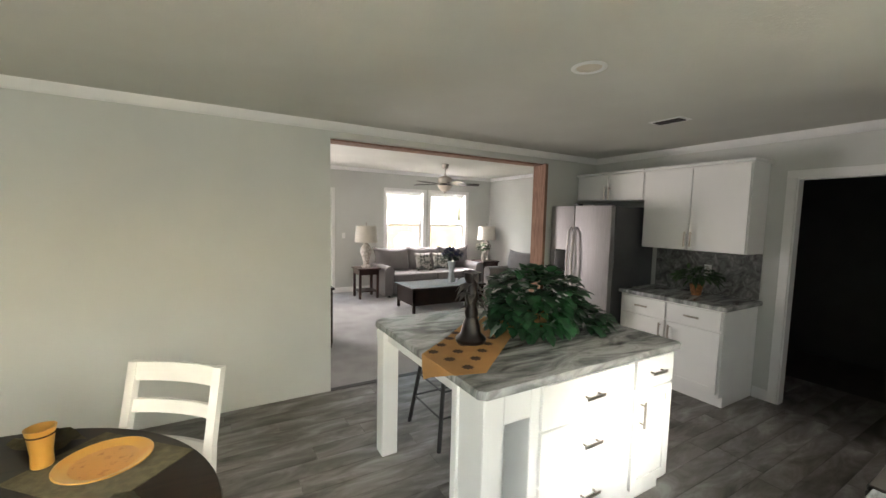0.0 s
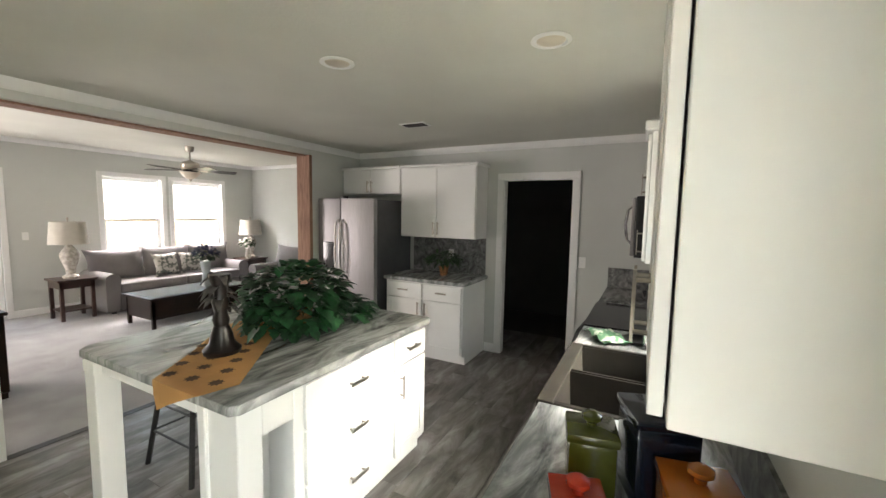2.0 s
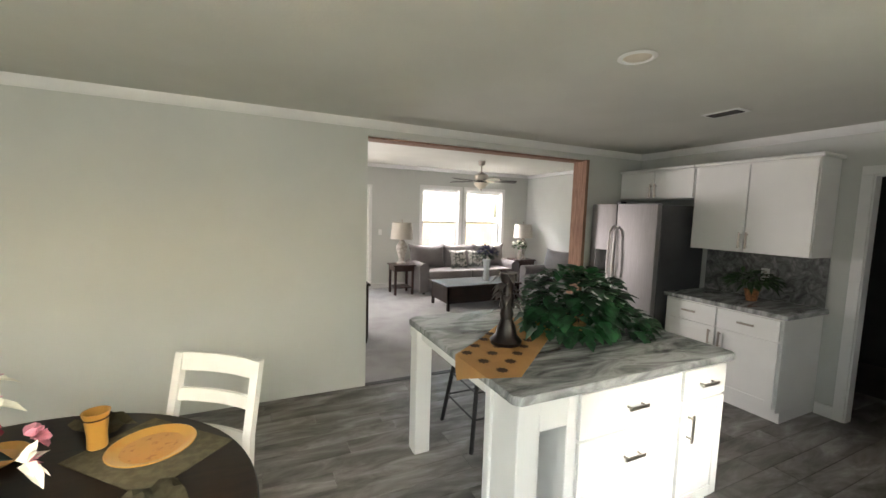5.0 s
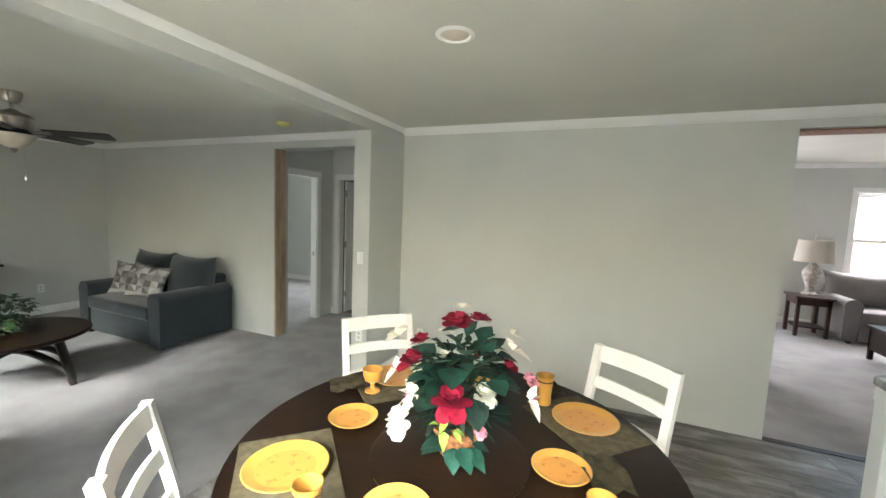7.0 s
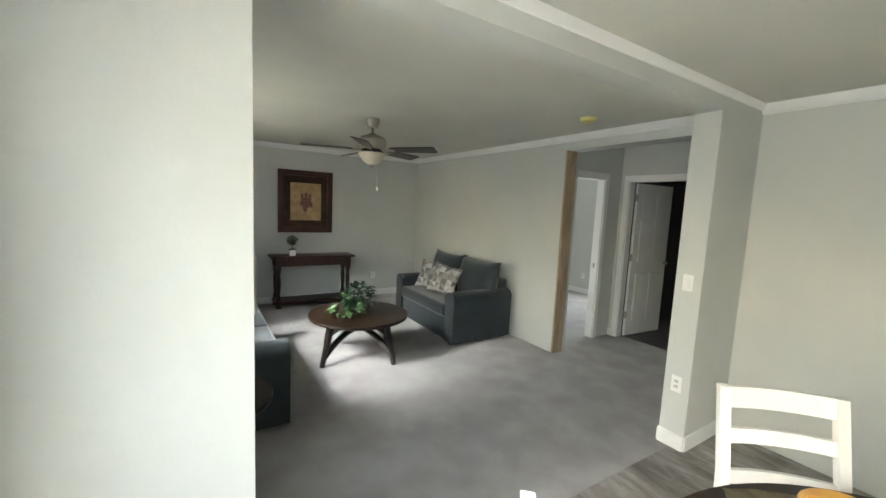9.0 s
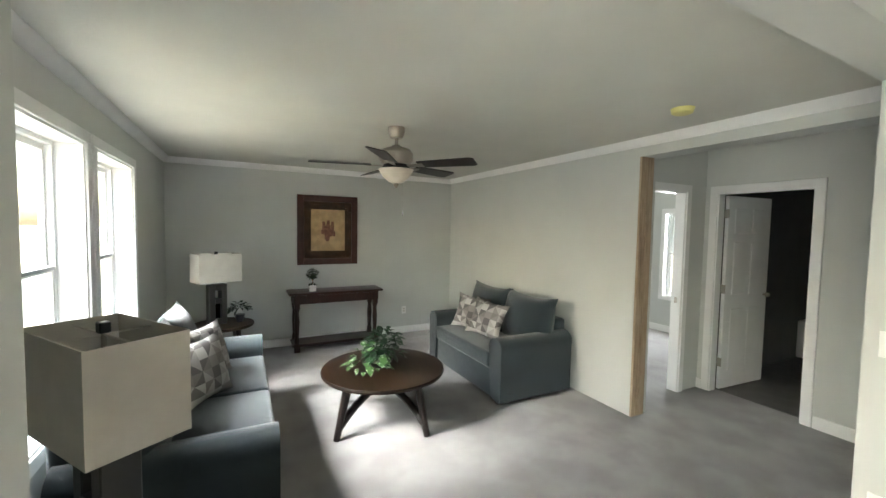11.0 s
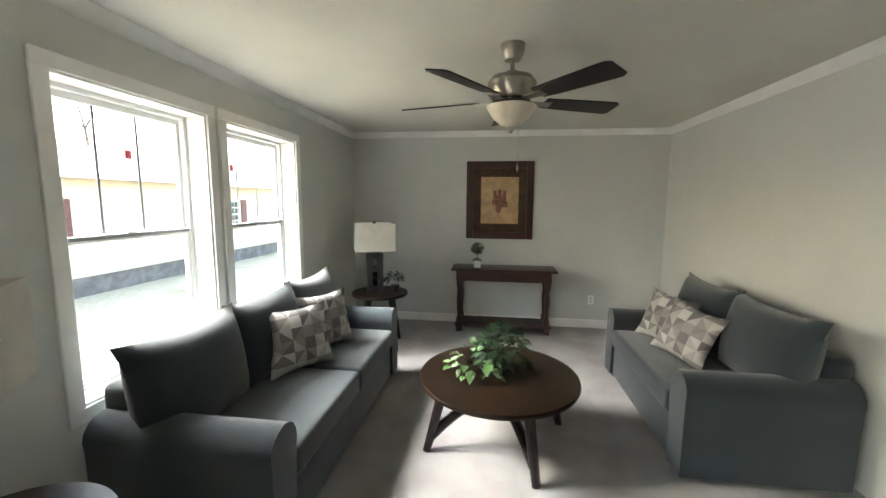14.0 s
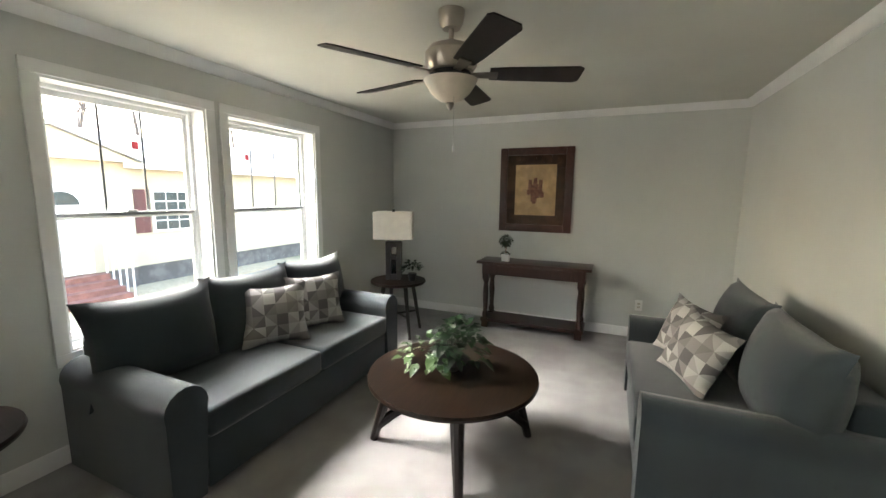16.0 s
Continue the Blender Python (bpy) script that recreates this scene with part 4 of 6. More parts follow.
for x in (X0 - 0.02, X1 - 0.09):
    bm = box(BM(), (x, 3.09, 0), (x + 0.11, 3.20, 0.878), 0.004)
    leg = part("leg", bm, M_CAB, isl)
    part("foot_band", box(BM(), (x - 0.004, 3.086, 0.80), (x + 0.114, 3.204, 0.86), 0.003), M_CAB, leg)
for i, (z0, z1) in enumerate(((0.655, 0.865), (0.385, 0.64), (0.11, 0.37))):
    front("drawer_front", isl, (1.72, 2.395, z0, z1), Y0, (0, -1), ("h", 2.06, (z0 + z1) / 2), shaker=False)
front("drawer_front", isl, (2.425, 2.775, 0.70, 0.865), Y0, (0, -1), ("h", 2.60, 0.785), shaker=False)
front("cabinet_door", isl, (2.425, 2.775, 0.11, 0.685), Y0, (0, -1), ("v", 2.475, 0.56), shaker=True)
bm = prism(BM(), [(1.36, 1.99), (1.39, 1.96), (2.815, 1.96), (2.84, 1.985), (2.84, 3.22), (2.815, 3.245), (1.42, 3.245), (1.36, 3.19)], 0.88, 0.92, 2)
bmesh.ops.bevel(bm, geom=bm.edges[:], offset=0.004, segments=1, affect="EDGES")
tagged(part("countertop", bm, M_TOP), "grey veined laminate island top", "worktop").location = (0.015, 0.025, 0)

# runner on the island
run = thing("table_runner", pose(1.62, 2.30, 0.9205, 0, 0, 0), "mustard cloth runner printed with brown sunflowers", "table runner")


def flat_cloth(corners, thick=0.003):
    b2 = BM()
    lo = [b2.verts.new((x, y, z)) for x, y, z in corners]
    hi = [b2.verts.new((x, y, z + thick)) for x, y, z in corners]
    b2.faces.new(lo)
    b2.faces.new(list(reversed(hi)))
    for i in range(len(lo)):
        j = (i + 1) % len(lo)
        b2.faces.new((lo[i], hi[i], hi[j], lo[j]))
    return b2


run.matrix_world = at(0, 0, 0)
RUN = [(1.369, 2.50, 0.921), (1.369, 2.19, 0.921), (1.52, 2.15, 0.921), (1.84, 2.41, 0.921), (2.22, 2.72, 0.921), (2.12, 3.0, 0.921), (1.98, 2.98, 0.921), (1.62, 2.68, 0.921)]
part("cloth", flat_cloth(RUN), M_MUSTARD, run)
bm = BM()
prism(bm, [(2.19, 0.924), (2.50, 0.924), (2.495, 0.86), (2.475, 0.795), (2.40, 0.835)], 1.364, 1.369, 0)
part("hanging_point", bm, M_MUSTARD, run, "pointed end of the runner hanging over the edge")
rr = random.Random(5)
along, across = Vector((0.776, 0.631, 0)), Vector((-0.631, 0.776, 0))
first = None
for i in range(5):
    for j in range(3):
        q = Vector((1.47, 2.24, 0)) + along * (0.125 * i + (0.06 if j % 2 else 0)) + across * (0.115 * j)
        if q.x < 1.41 or q.y > 2.52 + (q.x - 1.37) * 0.7 or q.y < 2.19 + (q.x - 1.52) * 0.81:
            continue
        if first is None:
            spot = BM()
            for k in range(9):
                a = 2 * math.pi * k / 9
                leaf(spot, (0, 0, 0), (math.cos(a), math.sin(a), 0), 0.034, 0.55, 0.0)
            lathe(spot, [(0.016, 0.0), (0.014, 0.0008)], 9)
            spot.transform(Matrix.Diagonal((1, 1, 0.06, 1)))
            o = first = part("printed_flower", spot, M_BROWN, run)
        else:
            o = new("printed_flower", first.data)
            o.parent = run
        o.location = (q.x + 0.012 * rr.random(), q.y, 0.9247)
# carved candle stand
cs = thing("candle_stand", at(1.71, 2.56, 0.924), "dark brown carved palm-shaped candle stand", "candle stand")
part("base", lathe(BM(), [(0.085, 0), (0.09, 0.02), (0.06, 0.05), (0.05, 0.10), (0.035, 0.14)], 20), M_ESPX, cs)
bm = lathe(BM(), [(0.032, 0.13), (0.040, 0.17), (0.028, 0.21), (0.042, 0.26), (0.03, 0.30), (0.036, 0.34), (0.05, 0.38), (0.05, 0.40)], 14)
part("stem", bm, M_ESPX, cs)
bm = BM()
rr = random.Random(8)
for i in range(34):
    a = rr.random() * 6.28
    z = 0.16 + 0.24 * rr.random()
    leaf(bm, (0.02 * math.cos(a), 0.02 * math.sin(a), z), (math.cos(a), math.sin(a), 0.5), 0.09, 0.5, 0.9)
part("carved_leaves", bm, mat("grey_carving", (0.085, 0.075, 0.07), 0.6, var=0.4, scale=30), cs)


def foliage(name, parent, material, count, rx, ry, rz, centre, size, seed, droop=0.3, lobes=True, low=-0.4, width=0.75):
    r_ = random.Random(seed)
    bm = BM()
    for i in range(count):
        a = r_.random() * 2 * math.pi
        e = low + (1 - low) * r_.random()
        k = 0.45 + 0.55 * r_.random() ** 0.5
        c = math.sqrt(max(0, 1 - e * e))
        d = Vector((math.cos(a) * c, math.sin(a) * c, e))
        p = Vector((centre[0] + d.x * rx * k, centre[1] + d.y * ry * k, centre[2] + d.z * rz * k))
        aim = Vector((d.x + r_.uniform(-0.5, 0.5), d.y + r_.uniform(-0.5, 0.5), d.z * 0.4 + r_.uniform(-0.5, 0.3)))
        leaf(bm, p, aim, size * r_.uniform(0.7, 1.3), width, droop, lobes)
    return part(name, bm, material, parent)


def stems(parent, centre, rx, ry, rz, count, seed, material=None):
    r_ = random.Random(seed)
    bm = BM()
    for i in range(count):
        a = r_.random() * 2 * math.pi
        k = r_.uniform(0.4, 0.9)
        e = Vector((centre[0] + math.cos(a) * rx * k, centre[1] + math.sin(a) * ry * k, centre[2] + rz * r_.uniform(-0.2, 0.7)))
        b0 = Vector((centre[0], centre[1], centre[2] - rz * 0.3))
        mid = (b0 + e) / 2 + Vector((0, 0, rz * 0.3))
        sweep(bm, [b0, mid, e], 0.003, 5)
    return part("stem", bm, material or M_LEAF, parent)


pl = thing("potted_ivy", at(2.16, 2.55, 0.925), "trailing dark green ivy in a wicker basket", "plant")
part("basket", lathe(BM(), [(0.075, 0), (0.095, 0.05), (0.105, 0.13), (0.098, 0.135), (0.08, 0.12)], 20), M_WICKER, pl)
foliage("leaves", pl, M_IVY, 560, 0.34, 0.28, 0.25, (0.05, 0.03, 0.17), 0.074, 3, low=-0.62, width=0.95)
foliage("trailing_leaves", pl, M_IVY, 90, 0.16, 0.14, 0.10, (0.38, -0.10, 0.06), 0.072, 13, low=-0.5, width=0.95)
stems(pl, (0.02, 0, 0.15), 0.32, 0.3, 0.22, 40, 4)
pl = thing("potted_fern", at(4.55, 2.78, 0.922), "small green plant in a clay pot on the worktop", "plant")
part("pot", lathe(BM(), [(0.04, 0), (0.06, 0.10), (0.065, 0.105), (0.05, 0.10)], 18), M_WICKER, pl)
foliage("leaves", pl, M_LEAF3, 150, 0.16, 0.18, 0.10, (0, 0, 0.17), 0.09, 9, low=-0.2, lobes=False, width=0.3)


# bar stool
st = thing("bar_stool", at(2.0, 3.22, 0), "dark wooden bar stool with black legs pulled up to the island", "stool")
part("seat", box(BM(), (-0.20, -0.20, 0.62), (0.20, 0.20, 0.665), 0.012, 2), M_ESP, st)
for sx in (-1, 1):
    for sy in (-1, 1):
        part("leg", rod(BM(), (sx * 0.24, sy * 0.24, 0), (sx * 0.16, sy * 0.16, 0.62), 0.016, 0.016, 8), M_IRON, st)
for z, k in ((0.22, 0.213), (0.40, 0.188)):
    for a, b in (((-k, -k), (k, -k)), ((k, -k), (k, k)), ((k, k), (-k, k)), ((-k, k), (-k, -k))):
        part("stretcher", rod(BM(), (*a, z), (*b, z), 0.007, n=6), M_IRON, st)


# ---- dining ----
dt = thing("dining_table", at(-0.33, 2.03, 0), "round espresso-stained wooden dining table", "dining table")
part("tabletop", lathe(BM(), [(0.765, 0.725), (0.785, 0.735), (0.79, 0.75), (0.785, 0.76)], 72), M_ESP, dt)
part("apron", lathe(BM(), [(0.60, 0.66), (0.60, 0.725), (0.58, 0.725), (0.58, 0.66)], 48), M_ESP, dt)
part("pedestal", lathe(BM(), [(0.10, 0.08), (0.13, 0.12), (0.08, 0.25), (0.10, 0.40), (0.07, 0.55), (0.12, 0.66)], 24), M_ESPX, dt)
for i in range(4):
    a = radians(20 + 90 * i)
    bm = BM()
    c_, s_ = math.cos(a), math.sin(a)
    sweep(bm, [(0.05 * c_, 0.05 * s_, 0.16), (0.25 * c_, 0.25 * s_, 0.12), (0.42 * c_, 0.42 * s_, 0.045)], 0.035, 8)
    rod(bm, (0.42 * c_, 0.42 * s_, 0.0), (0.42 * c_, 0.42 * s_, 0.06), 0.035, n=10)
    part("foot", bm, M_ESPX, dt)


def ladder_chair(m):
    c = thing("dining_chair", m, "white painted ladder-back dining chair at the round table", "chair", "chairs round the table")
    part("seat", box(BM(), (-0.21, -0.20, 0.43), (0.21, 0.22, 0.46), 0.01, 2), M_WHITEWOOD, c)
    for sx in (-1, 1):
        part("leg", rod(BM(), (sx * 0.185, 0.19, 0), (sx * 0.185, 0.19, 0.43), 0.016, 0.021, 4), M_WHITEWOOD, c)
        x = sx * 0.190
        bm = BM()
        pts = [(-0.25, 0.0), (-0.205, 0.44), (-0.225, 0.70), (-0.29, 1.0)]
        outline = [(y - 0.014, z) for y, z in pts] + [(y + 0.018, z) for y, z in reversed(pts)]
        prism(bm, outline, x - 0.018, x + 0.018, 0)
        part("back_post", bm, M_WHITEWOOD, c)
        part("side_stretcher", box(BM(), (sx * 0.19 - 0.01, -0.22, 0.18), (sx * 0.19 + 0.01, 0.18, 0.205)), M_WHITEWOOD, c)

    def slat(nm, z0, z1, y):
        bm = BM()
        n = 8
        for k in range(n):
            x0, x1 = -0.172 + 0.344 * k / n, -0.172 + 0.344 * (k + 1) / n
            b0, b1 = -0.025 * (1 - (x0 / 0.19) ** 2), -0.025 * (1 - (x1 / 0.19) ** 2)
            v = [bm.verts.new(q) for q in ((x0, y + b0, z0), (x1, y + b1, z0), (x1, y + b1 - 0.012, z1), (x0, y + b0 - 0.012, z1), (x0, y + b0 - 0.016, z0), (x1, y + b1 - 0.016, z0), (x1, y + b1 - 0.028, z1), (x0, y + b0 - 0.028, z1))]
            for q in ((0, 1, 2, 3), (7, 6, 5, 4), (0, 4, 5, 1), (3, 2, 6, 7)):
                bm.faces.new([v[i] for i in q])
        bmesh.ops.remove_doubles(bm, verts=bm.verts[:], dist=0.0005)
        bmesh.ops.holes_fill(bm, edges=bm.edges[:])
        part(nm, bm, M_WHITEWOOD, c)
    slat("crest_rail", 0.925, 1.0, -0.262)
    slat("back_slat", 0.80, 0.85, -0.236)
    slat("back_slat", 0.66, 0.705, -0.206)
    return c


ch = ladder_chair(at(0.131, 2.43, 0, 143.5))
copy_thing(ch, at(-0.854, 2.461, 0, 227.1))
copy_thing(ch, at(-0.80, 1.525, 0, 316.5))

ls = thing("lazy_susan", at(-0.31, 1.93, 0.76), "round espresso wooden turntable on the table", "turntable")
part("plate", lathe(BM(), [(0.06, 0.015), (0.27, 0.016), (0.275, 0.028), (0.26, 0.034)], 48), M_ESP, ls)
part("base_ring", lathe(BM(), [(0.09, 0.0), (0.09, 0.015), (0.05, 0.015)], 32), M_ESPX, ls)
TZ = 0.7605
placemats = []
for i, (x, y, a) in enumerate(((0.105, 2.41, 46), (-0.76, 2.39, 138), (-0.765, 1.65, 225), (0.14, 1.62, 314))):
    p = tagged(part("placemat", box(BM(), (-0.16, -0.21, 0), (0.16, 0.21, 0.003), 0.001), M_OLIVE), "olive green woven placemat on the dining table", "placemat", "placemats on the table")
    p.matrix_world = at(x, y, TZ, a)


def plate(x, y, r, z, label, group):
    p = part("plate", lathe(BM(), [(r * 0.6, 0), (r * 0.62, 0.004), (r * 0.75, 0.008), (r * 0.98, 0.022), (r, 0.024), (r * 0.97, 0.026), (r * 0.74, 0.013), (r * 0.6, 0.009)], 36), M_YELLOW)
    part("glazed_well", lathe(BM(), [(r * 0.70, 0.0125), (r * 0.60, 0.0105), (0.002, 0.0105)], 36), M_AMBER, p, "darker amber glazed middle with brown flecks")
    p.matrix_world = at(x, y, z)
    return tagged(p, label, "plate", group)


for x, y in ((0.112, 2.41), (-0.765, 1.645), (-0.79, 2.42), (0.15, 1.62)):
    plate(x, y, 0.135, TZ + 0.0035, "mustard yellow glazed dinner plate on a placemat", "dinner plates on the table")
for x, y in ((0.055, 2.04), (-0.757, 1.998), (-0.335, 1.60), (-0.36, 2.52)):
    plate(x, y, 0.10, TZ if (x + 0.31) ** 2 + (y - 1.93) ** 2 > 0.14 else TZ + 0.034, "mustard yellow glazed side plate", "side plates on the table")


def mug(x, y, z, turn):
    m = thing("tumbler", at(x, y, z, turn), "mustard yellow glazed tapered tumbler with a dark band", "cup", "tumblers on the table")
    part("cup", lathe(BM(), [(0.027, 0), (0.031, 0.005), (0.030, 0.05), (0.037, 0.115), (0.042, 0.135), (0.038, 0.135), (0.033, 0.11), (0.026, 0.05), (0.024, 0.012)], 24), M_YELLOW, m)
    part("band", sweep(BM(), [(0.0372 * math.cos(math.pi * k / 12), 0.0372 * math.sin(math.pi * k / 12), 0.112) for k in range(25)], 0.003, 6), M_BROWN, m, "dark brown glazed band")
    return m


for x, y, a in ((-0.07, 2.505, 100), (-0.54, 1.49, 200), (0.18, 1.77, 10)):
    mug(x, y, TZ + 0.0035, a)
gb = thing("goblet", at(-0.83, 2.25, TZ + 0.0035), "small footed mustard yellow glazed goblet", "cup")
part("foot", lathe(BM(), [(0.035, 0), (0.036, 0.006), (0.012, 0.016), (0.010, 0.04)], 24), M_YELLOW, gb)
part("cup", lathe(BM(), [(0.010, 0.04), (0.035, 0.055), (0.046, 0.085), (0.048, 0.11), (0.044, 0.11), (0.042, 0.085), (0.03, 0.06)], 24), M_YELLOW, gb)


def napkin(x, y, turn):
    bm = BM()
    r_ = random.Random(int(x * 100))
    n = 6
    g = [[bm.verts.new((-0.07 + 0.14 * i / n, -0.10 + 0.20 * j / n, 0.012 + 0.012 * math.sin(i * 1.9 + j) + 0.006 * r_.random())) for j in range(n + 1)] for i in range(n + 1)]
    for i in range(n):
        for j in range(n):
            bm.faces.new((g[i][j], g[i + 1][j], g[i + 1][j + 1], g[i][j + 1]))
    bmesh.ops.solidify(bm, geom=bm.faces[:], thickness=0.004)
    p = part("napkin", bm, M_OLIVE)
    p.matrix_world = at(x, y, TZ + 0.006, turn)
    return tagged(p, "crumpled olive green cloth napkin on the table", "napkin", "napkins on the table")


napkin(-0.10, 2.66, 40)
napkin(-0.95, 2.25, 130)
napkin(0.19, 2.08, 20)

# flower arrangement
fl = thing("flower_arrangement", at(-0.29, 1.95, 0.795), "crimson, white and pink silk flowers in a basket", "flowers")
part("basket", lathe(BM(), [(0.06, 0), (0.085, 0.05), (0.09, 0.10), (0.07, 0.10)], 20), M_WICKER, fl)
foliage("leaves", fl, M_FLEAF, 62, 0.15, 0.15, 0.21, (0.0, 0.03, 0.22), 0.080, 21, droop=0.15, low=-0.35, lobes=False, width=1.05)
foliage("small_leaves", fl, M_LEAF, 170, 0.13, 0.13, 0.18, (0, 0.02, 0.2), 0.052, 27, low=-0.6, lobes=False, width=0.6)
stems(fl, (0, 0, 0.2), 0.20, 0.20, 0.28, 36, 22)
foliage("lime_leaves", fl, M_LIME, 9, 0.03, 0.03, 0.03, (0.005, -0.118, 0.15), 0.045, 24, lobes=False, width=0.6)
foliage("low_leaves", fl, M_FLEAF, 12, 0.06, 0.04, 0.03, (0.02, -0.07, 0.07), 0.07, 25, lobes=False, width=0.95)


def bloom(parent, p, r, material, seed, open_=0.6):
    r_ = random.Random(seed)
    bm = BM()
    out = Vector((p[0], p[1], max(0.05, p[2] - 0.12))).normalized()
    q = out.to_track_quat("Z", "Y")
    for layer in range(4):
        n = 6 - (layer > 2)
        for i in range(n):
            a = 2 * math.pi * i / n + layer * 0.5 + r_.uniform(-0.15, 0.15)
            tilt = (0.05 + 0.75 * layer) * (1.4 - open_)
            d = Vector((math.cos(a), math.sin(a), 0.25 + tilt))
            leaf(bm, Vector(p), q @ d, r * (0.9 - 0.12 * layer), 0.95, 0.12, False, True)
    return part("bloom", bm, material, parent)


def lily(parent, p, r, seed):
    """Six pointed petals round a pale pink throat."""
    r_ = random.Random(seed)
    bm = BM()
    q = Vector((p[0], p[1] - 0.05, max(0.04, p[2] - 0.16))).normalized().to_track_quat("Z", "Y")
    for i in range(6):
        a = 2 * math.pi * i / 6 + r_.uniform(-0.1, 0.1)
        leaf(bm, Vector(p), q @ Vector((math.cos(a), math.sin(a), 0.45)), r * r_.uniform(0.9, 1.1), 0.55, 0.22, False)
    b = part("lily", bm, M_WHITEP, parent, "white lily with pointed petals")
    bm = BM()
    for i in range(5):
        a = 2 * math.pi * i / 5
        leaf(bm, Vector(p) + q @ Vector((0, 0, 0.006)), q @ Vector((math.cos(a), math.sin(a), 1.6)), r * 0.4, 0.4, 0.1, False)
    part("throat", bm, M_PINK, b, "pale pink throat")


BLOOMS = [(0.006, -0.065, 0.47, 0.072, "r"), (0.01, 0.165, 0.425, 0.060, "r"), (-0.15, -0.055, 0.312, 0.078, "r"), (0.03, -0.147, 0.245, 0.082, "r"), (-0.049, 0.13, 0.475, 0.042, "w"), (-0.13, -0.10, 0.216, 0.094, "l"), (0.229, 0.085, 0.198, 0.086, "l"),
          (0.095, -0.03, 0.233, 0.062, "w"), (-0.118, -0.205, 0.179, 0.066, "w"), (0.15, 0.13, 0.345, 0.082, "l"), (0.145, 0.115, 0.285, 0.045, "r"), (-0.237, -0.01, 0.378, 0.062, "w"), (0.096, -0.052, 0.124, 0.036, "p"), (-0.053, -0.045, 0.348, 0.036, "w"), (-0.22, -0.05, 0.27, 0.066, "l"),
          (-0.20, 0.10, 0.33, 0.055, "r"), (-0.12, 0.18, 0.36, 0.05, "w"), (0.0, 0.24, 0.27, 0.06, "r"), (0.13, 0.20, 0.38, 0.06, "l"), (-0.22, 0.14, 0.20, 0.05, "w"), (0.21, 0.18, 0.22, 0.05, "p")]
for i, (x, y, z, r_0, k_) in enumerate(BLOOMS):
    if k_ == "l":
        lily(fl, (x, y, z), r_0 * 0.80, 90 + i)
    else:
        bloom(fl, (x, y, z), r_0 * 0.88, {"r": M_RED, "w": M_WHITEP, "p": M_PINK}[k_], 50 + i, 0.5 if k_ == "r" else 0.9)


# ---- den ----
def sofa(m, L, cloth, label, seats=2, backs=2, name="sofa", depth=0.90):
    s = thing(name, m, label, "sofa")
    h, hl = 0.30, L / 2
    aw = 0.20
    # front at +y, back at -y, middle of the length at x = 0
    part("base", box(BM(), (-hl + aw, -depth / 2 + 0.02, 0.04), (hl - aw, depth / 2 - 0.015, 0.31), 0.02, 2), cloth, s)
    part("backrest", box(BM(), (-hl + aw * 0.6, -depth / 2, 0.05), (hl - aw * 0.6, -depth / 2 + 0.18, 0.74), 0.05, 3), cloth, s)
    for sx in (-1, 1):
        prof = []
        for k in range(11):
            a = radians(-20 + 220 * k / 10)
            prof.append((0.105 * math.cos(a) - 0.01, 0.525 + 0.105 * math.sin(a)))
        out = [(-0.075, 0.04), (0.085, 0.04)] + prof
        if sx > 0:
            pass
        else:
            out = [(-u, z) for u, z in out]
        bm = prism(BM(), [(sx * (hl - 0.10) + u * 1.0, z) for u, z in out], -depth / 2 + 0.03, depth / 2, 1)
        part("arm", bm, cloth, s, sharp=50)
    w = (L - 2 * aw) / seats
    for i in range(seats):
        x = -hl + aw + w * (i + 0.5)
        bm = box(BM(), (x - w / 2 + 0.004, -depth / 2 + 0.18, 0.31), (x + w / 2 - 0.004, depth / 2 + 0.01, 0.465), 0.035, 3)
        part("seat_cushion", bm, cloth, s, sharp=60)
    over = 0.32 if backs == 3 else 0.28
    w = (L - 2 * aw + over) / backs
    for i in range(backs):
        x = -hl + aw - over / 2 + w * (i + 0.5)
        bm = cushion(BM(), w + 0.03, 0.30, 0.52, (x, -depth / 2 + 0.27, 0.69), power=0.42, n=16, peak=0.09, tilt=-0.16)
        part("back_cushion", bm, cloth, s, sharp=70)
    for sx in (-1, 1):
        for y in (-depth / 2 + 0.07, depth / 2 - 0.06):
            part("foot", box(BM(), (sx * (hl - 0.12) - 0.025, y - 0.025, 0), (sx * (hl - 0.12) + 0.025, y + 0.025, 0.042)), M_BLACK, s)
    return s


def pillow(m, w, material, label):
    p = part("throw_pillow", cushion(BM(), w, 0.15, w * 0.95, power=0.45, n=14, peak=0.10), material, sharp=80)
    p.matrix_world = m
    return tagged(p, label, "pillow")


sofa(at(-4.36, 0.935, 0), 2.06, M_SLATE, "slate blue-grey upholstered sofa below the windows", 2, 3)
sofa(at(-4.93, 3.765, 0, 180), 1.54, M_SLATE, "slate blue-grey upholstered loveseat against the wall", 1, 2, name="loveseat")
pillow(pose(-4.35, 0.98, 0.665, -16, 0, 145), 0.42, M_PILLOW, "grey and white triangle-print pillow on the sofa")
pillow(pose(-4.76, 0.98, 0.665, -16, 0, 150), 0.42, M_PILLOW, "grey and white triangle-print pillow leaning on its neighbour")
pillow(pose(-5.24, 3.64, 0.655, -20, 5, 28), 0.40, M_PILLOW, "grey and white triangle-print pillow on the loveseat")
pillow(pose(-4.88, 3.63, 0.655, -22, 8, 24), 0.40, M_PILLOW, "grey and white triangle-print pillow leaning forward")

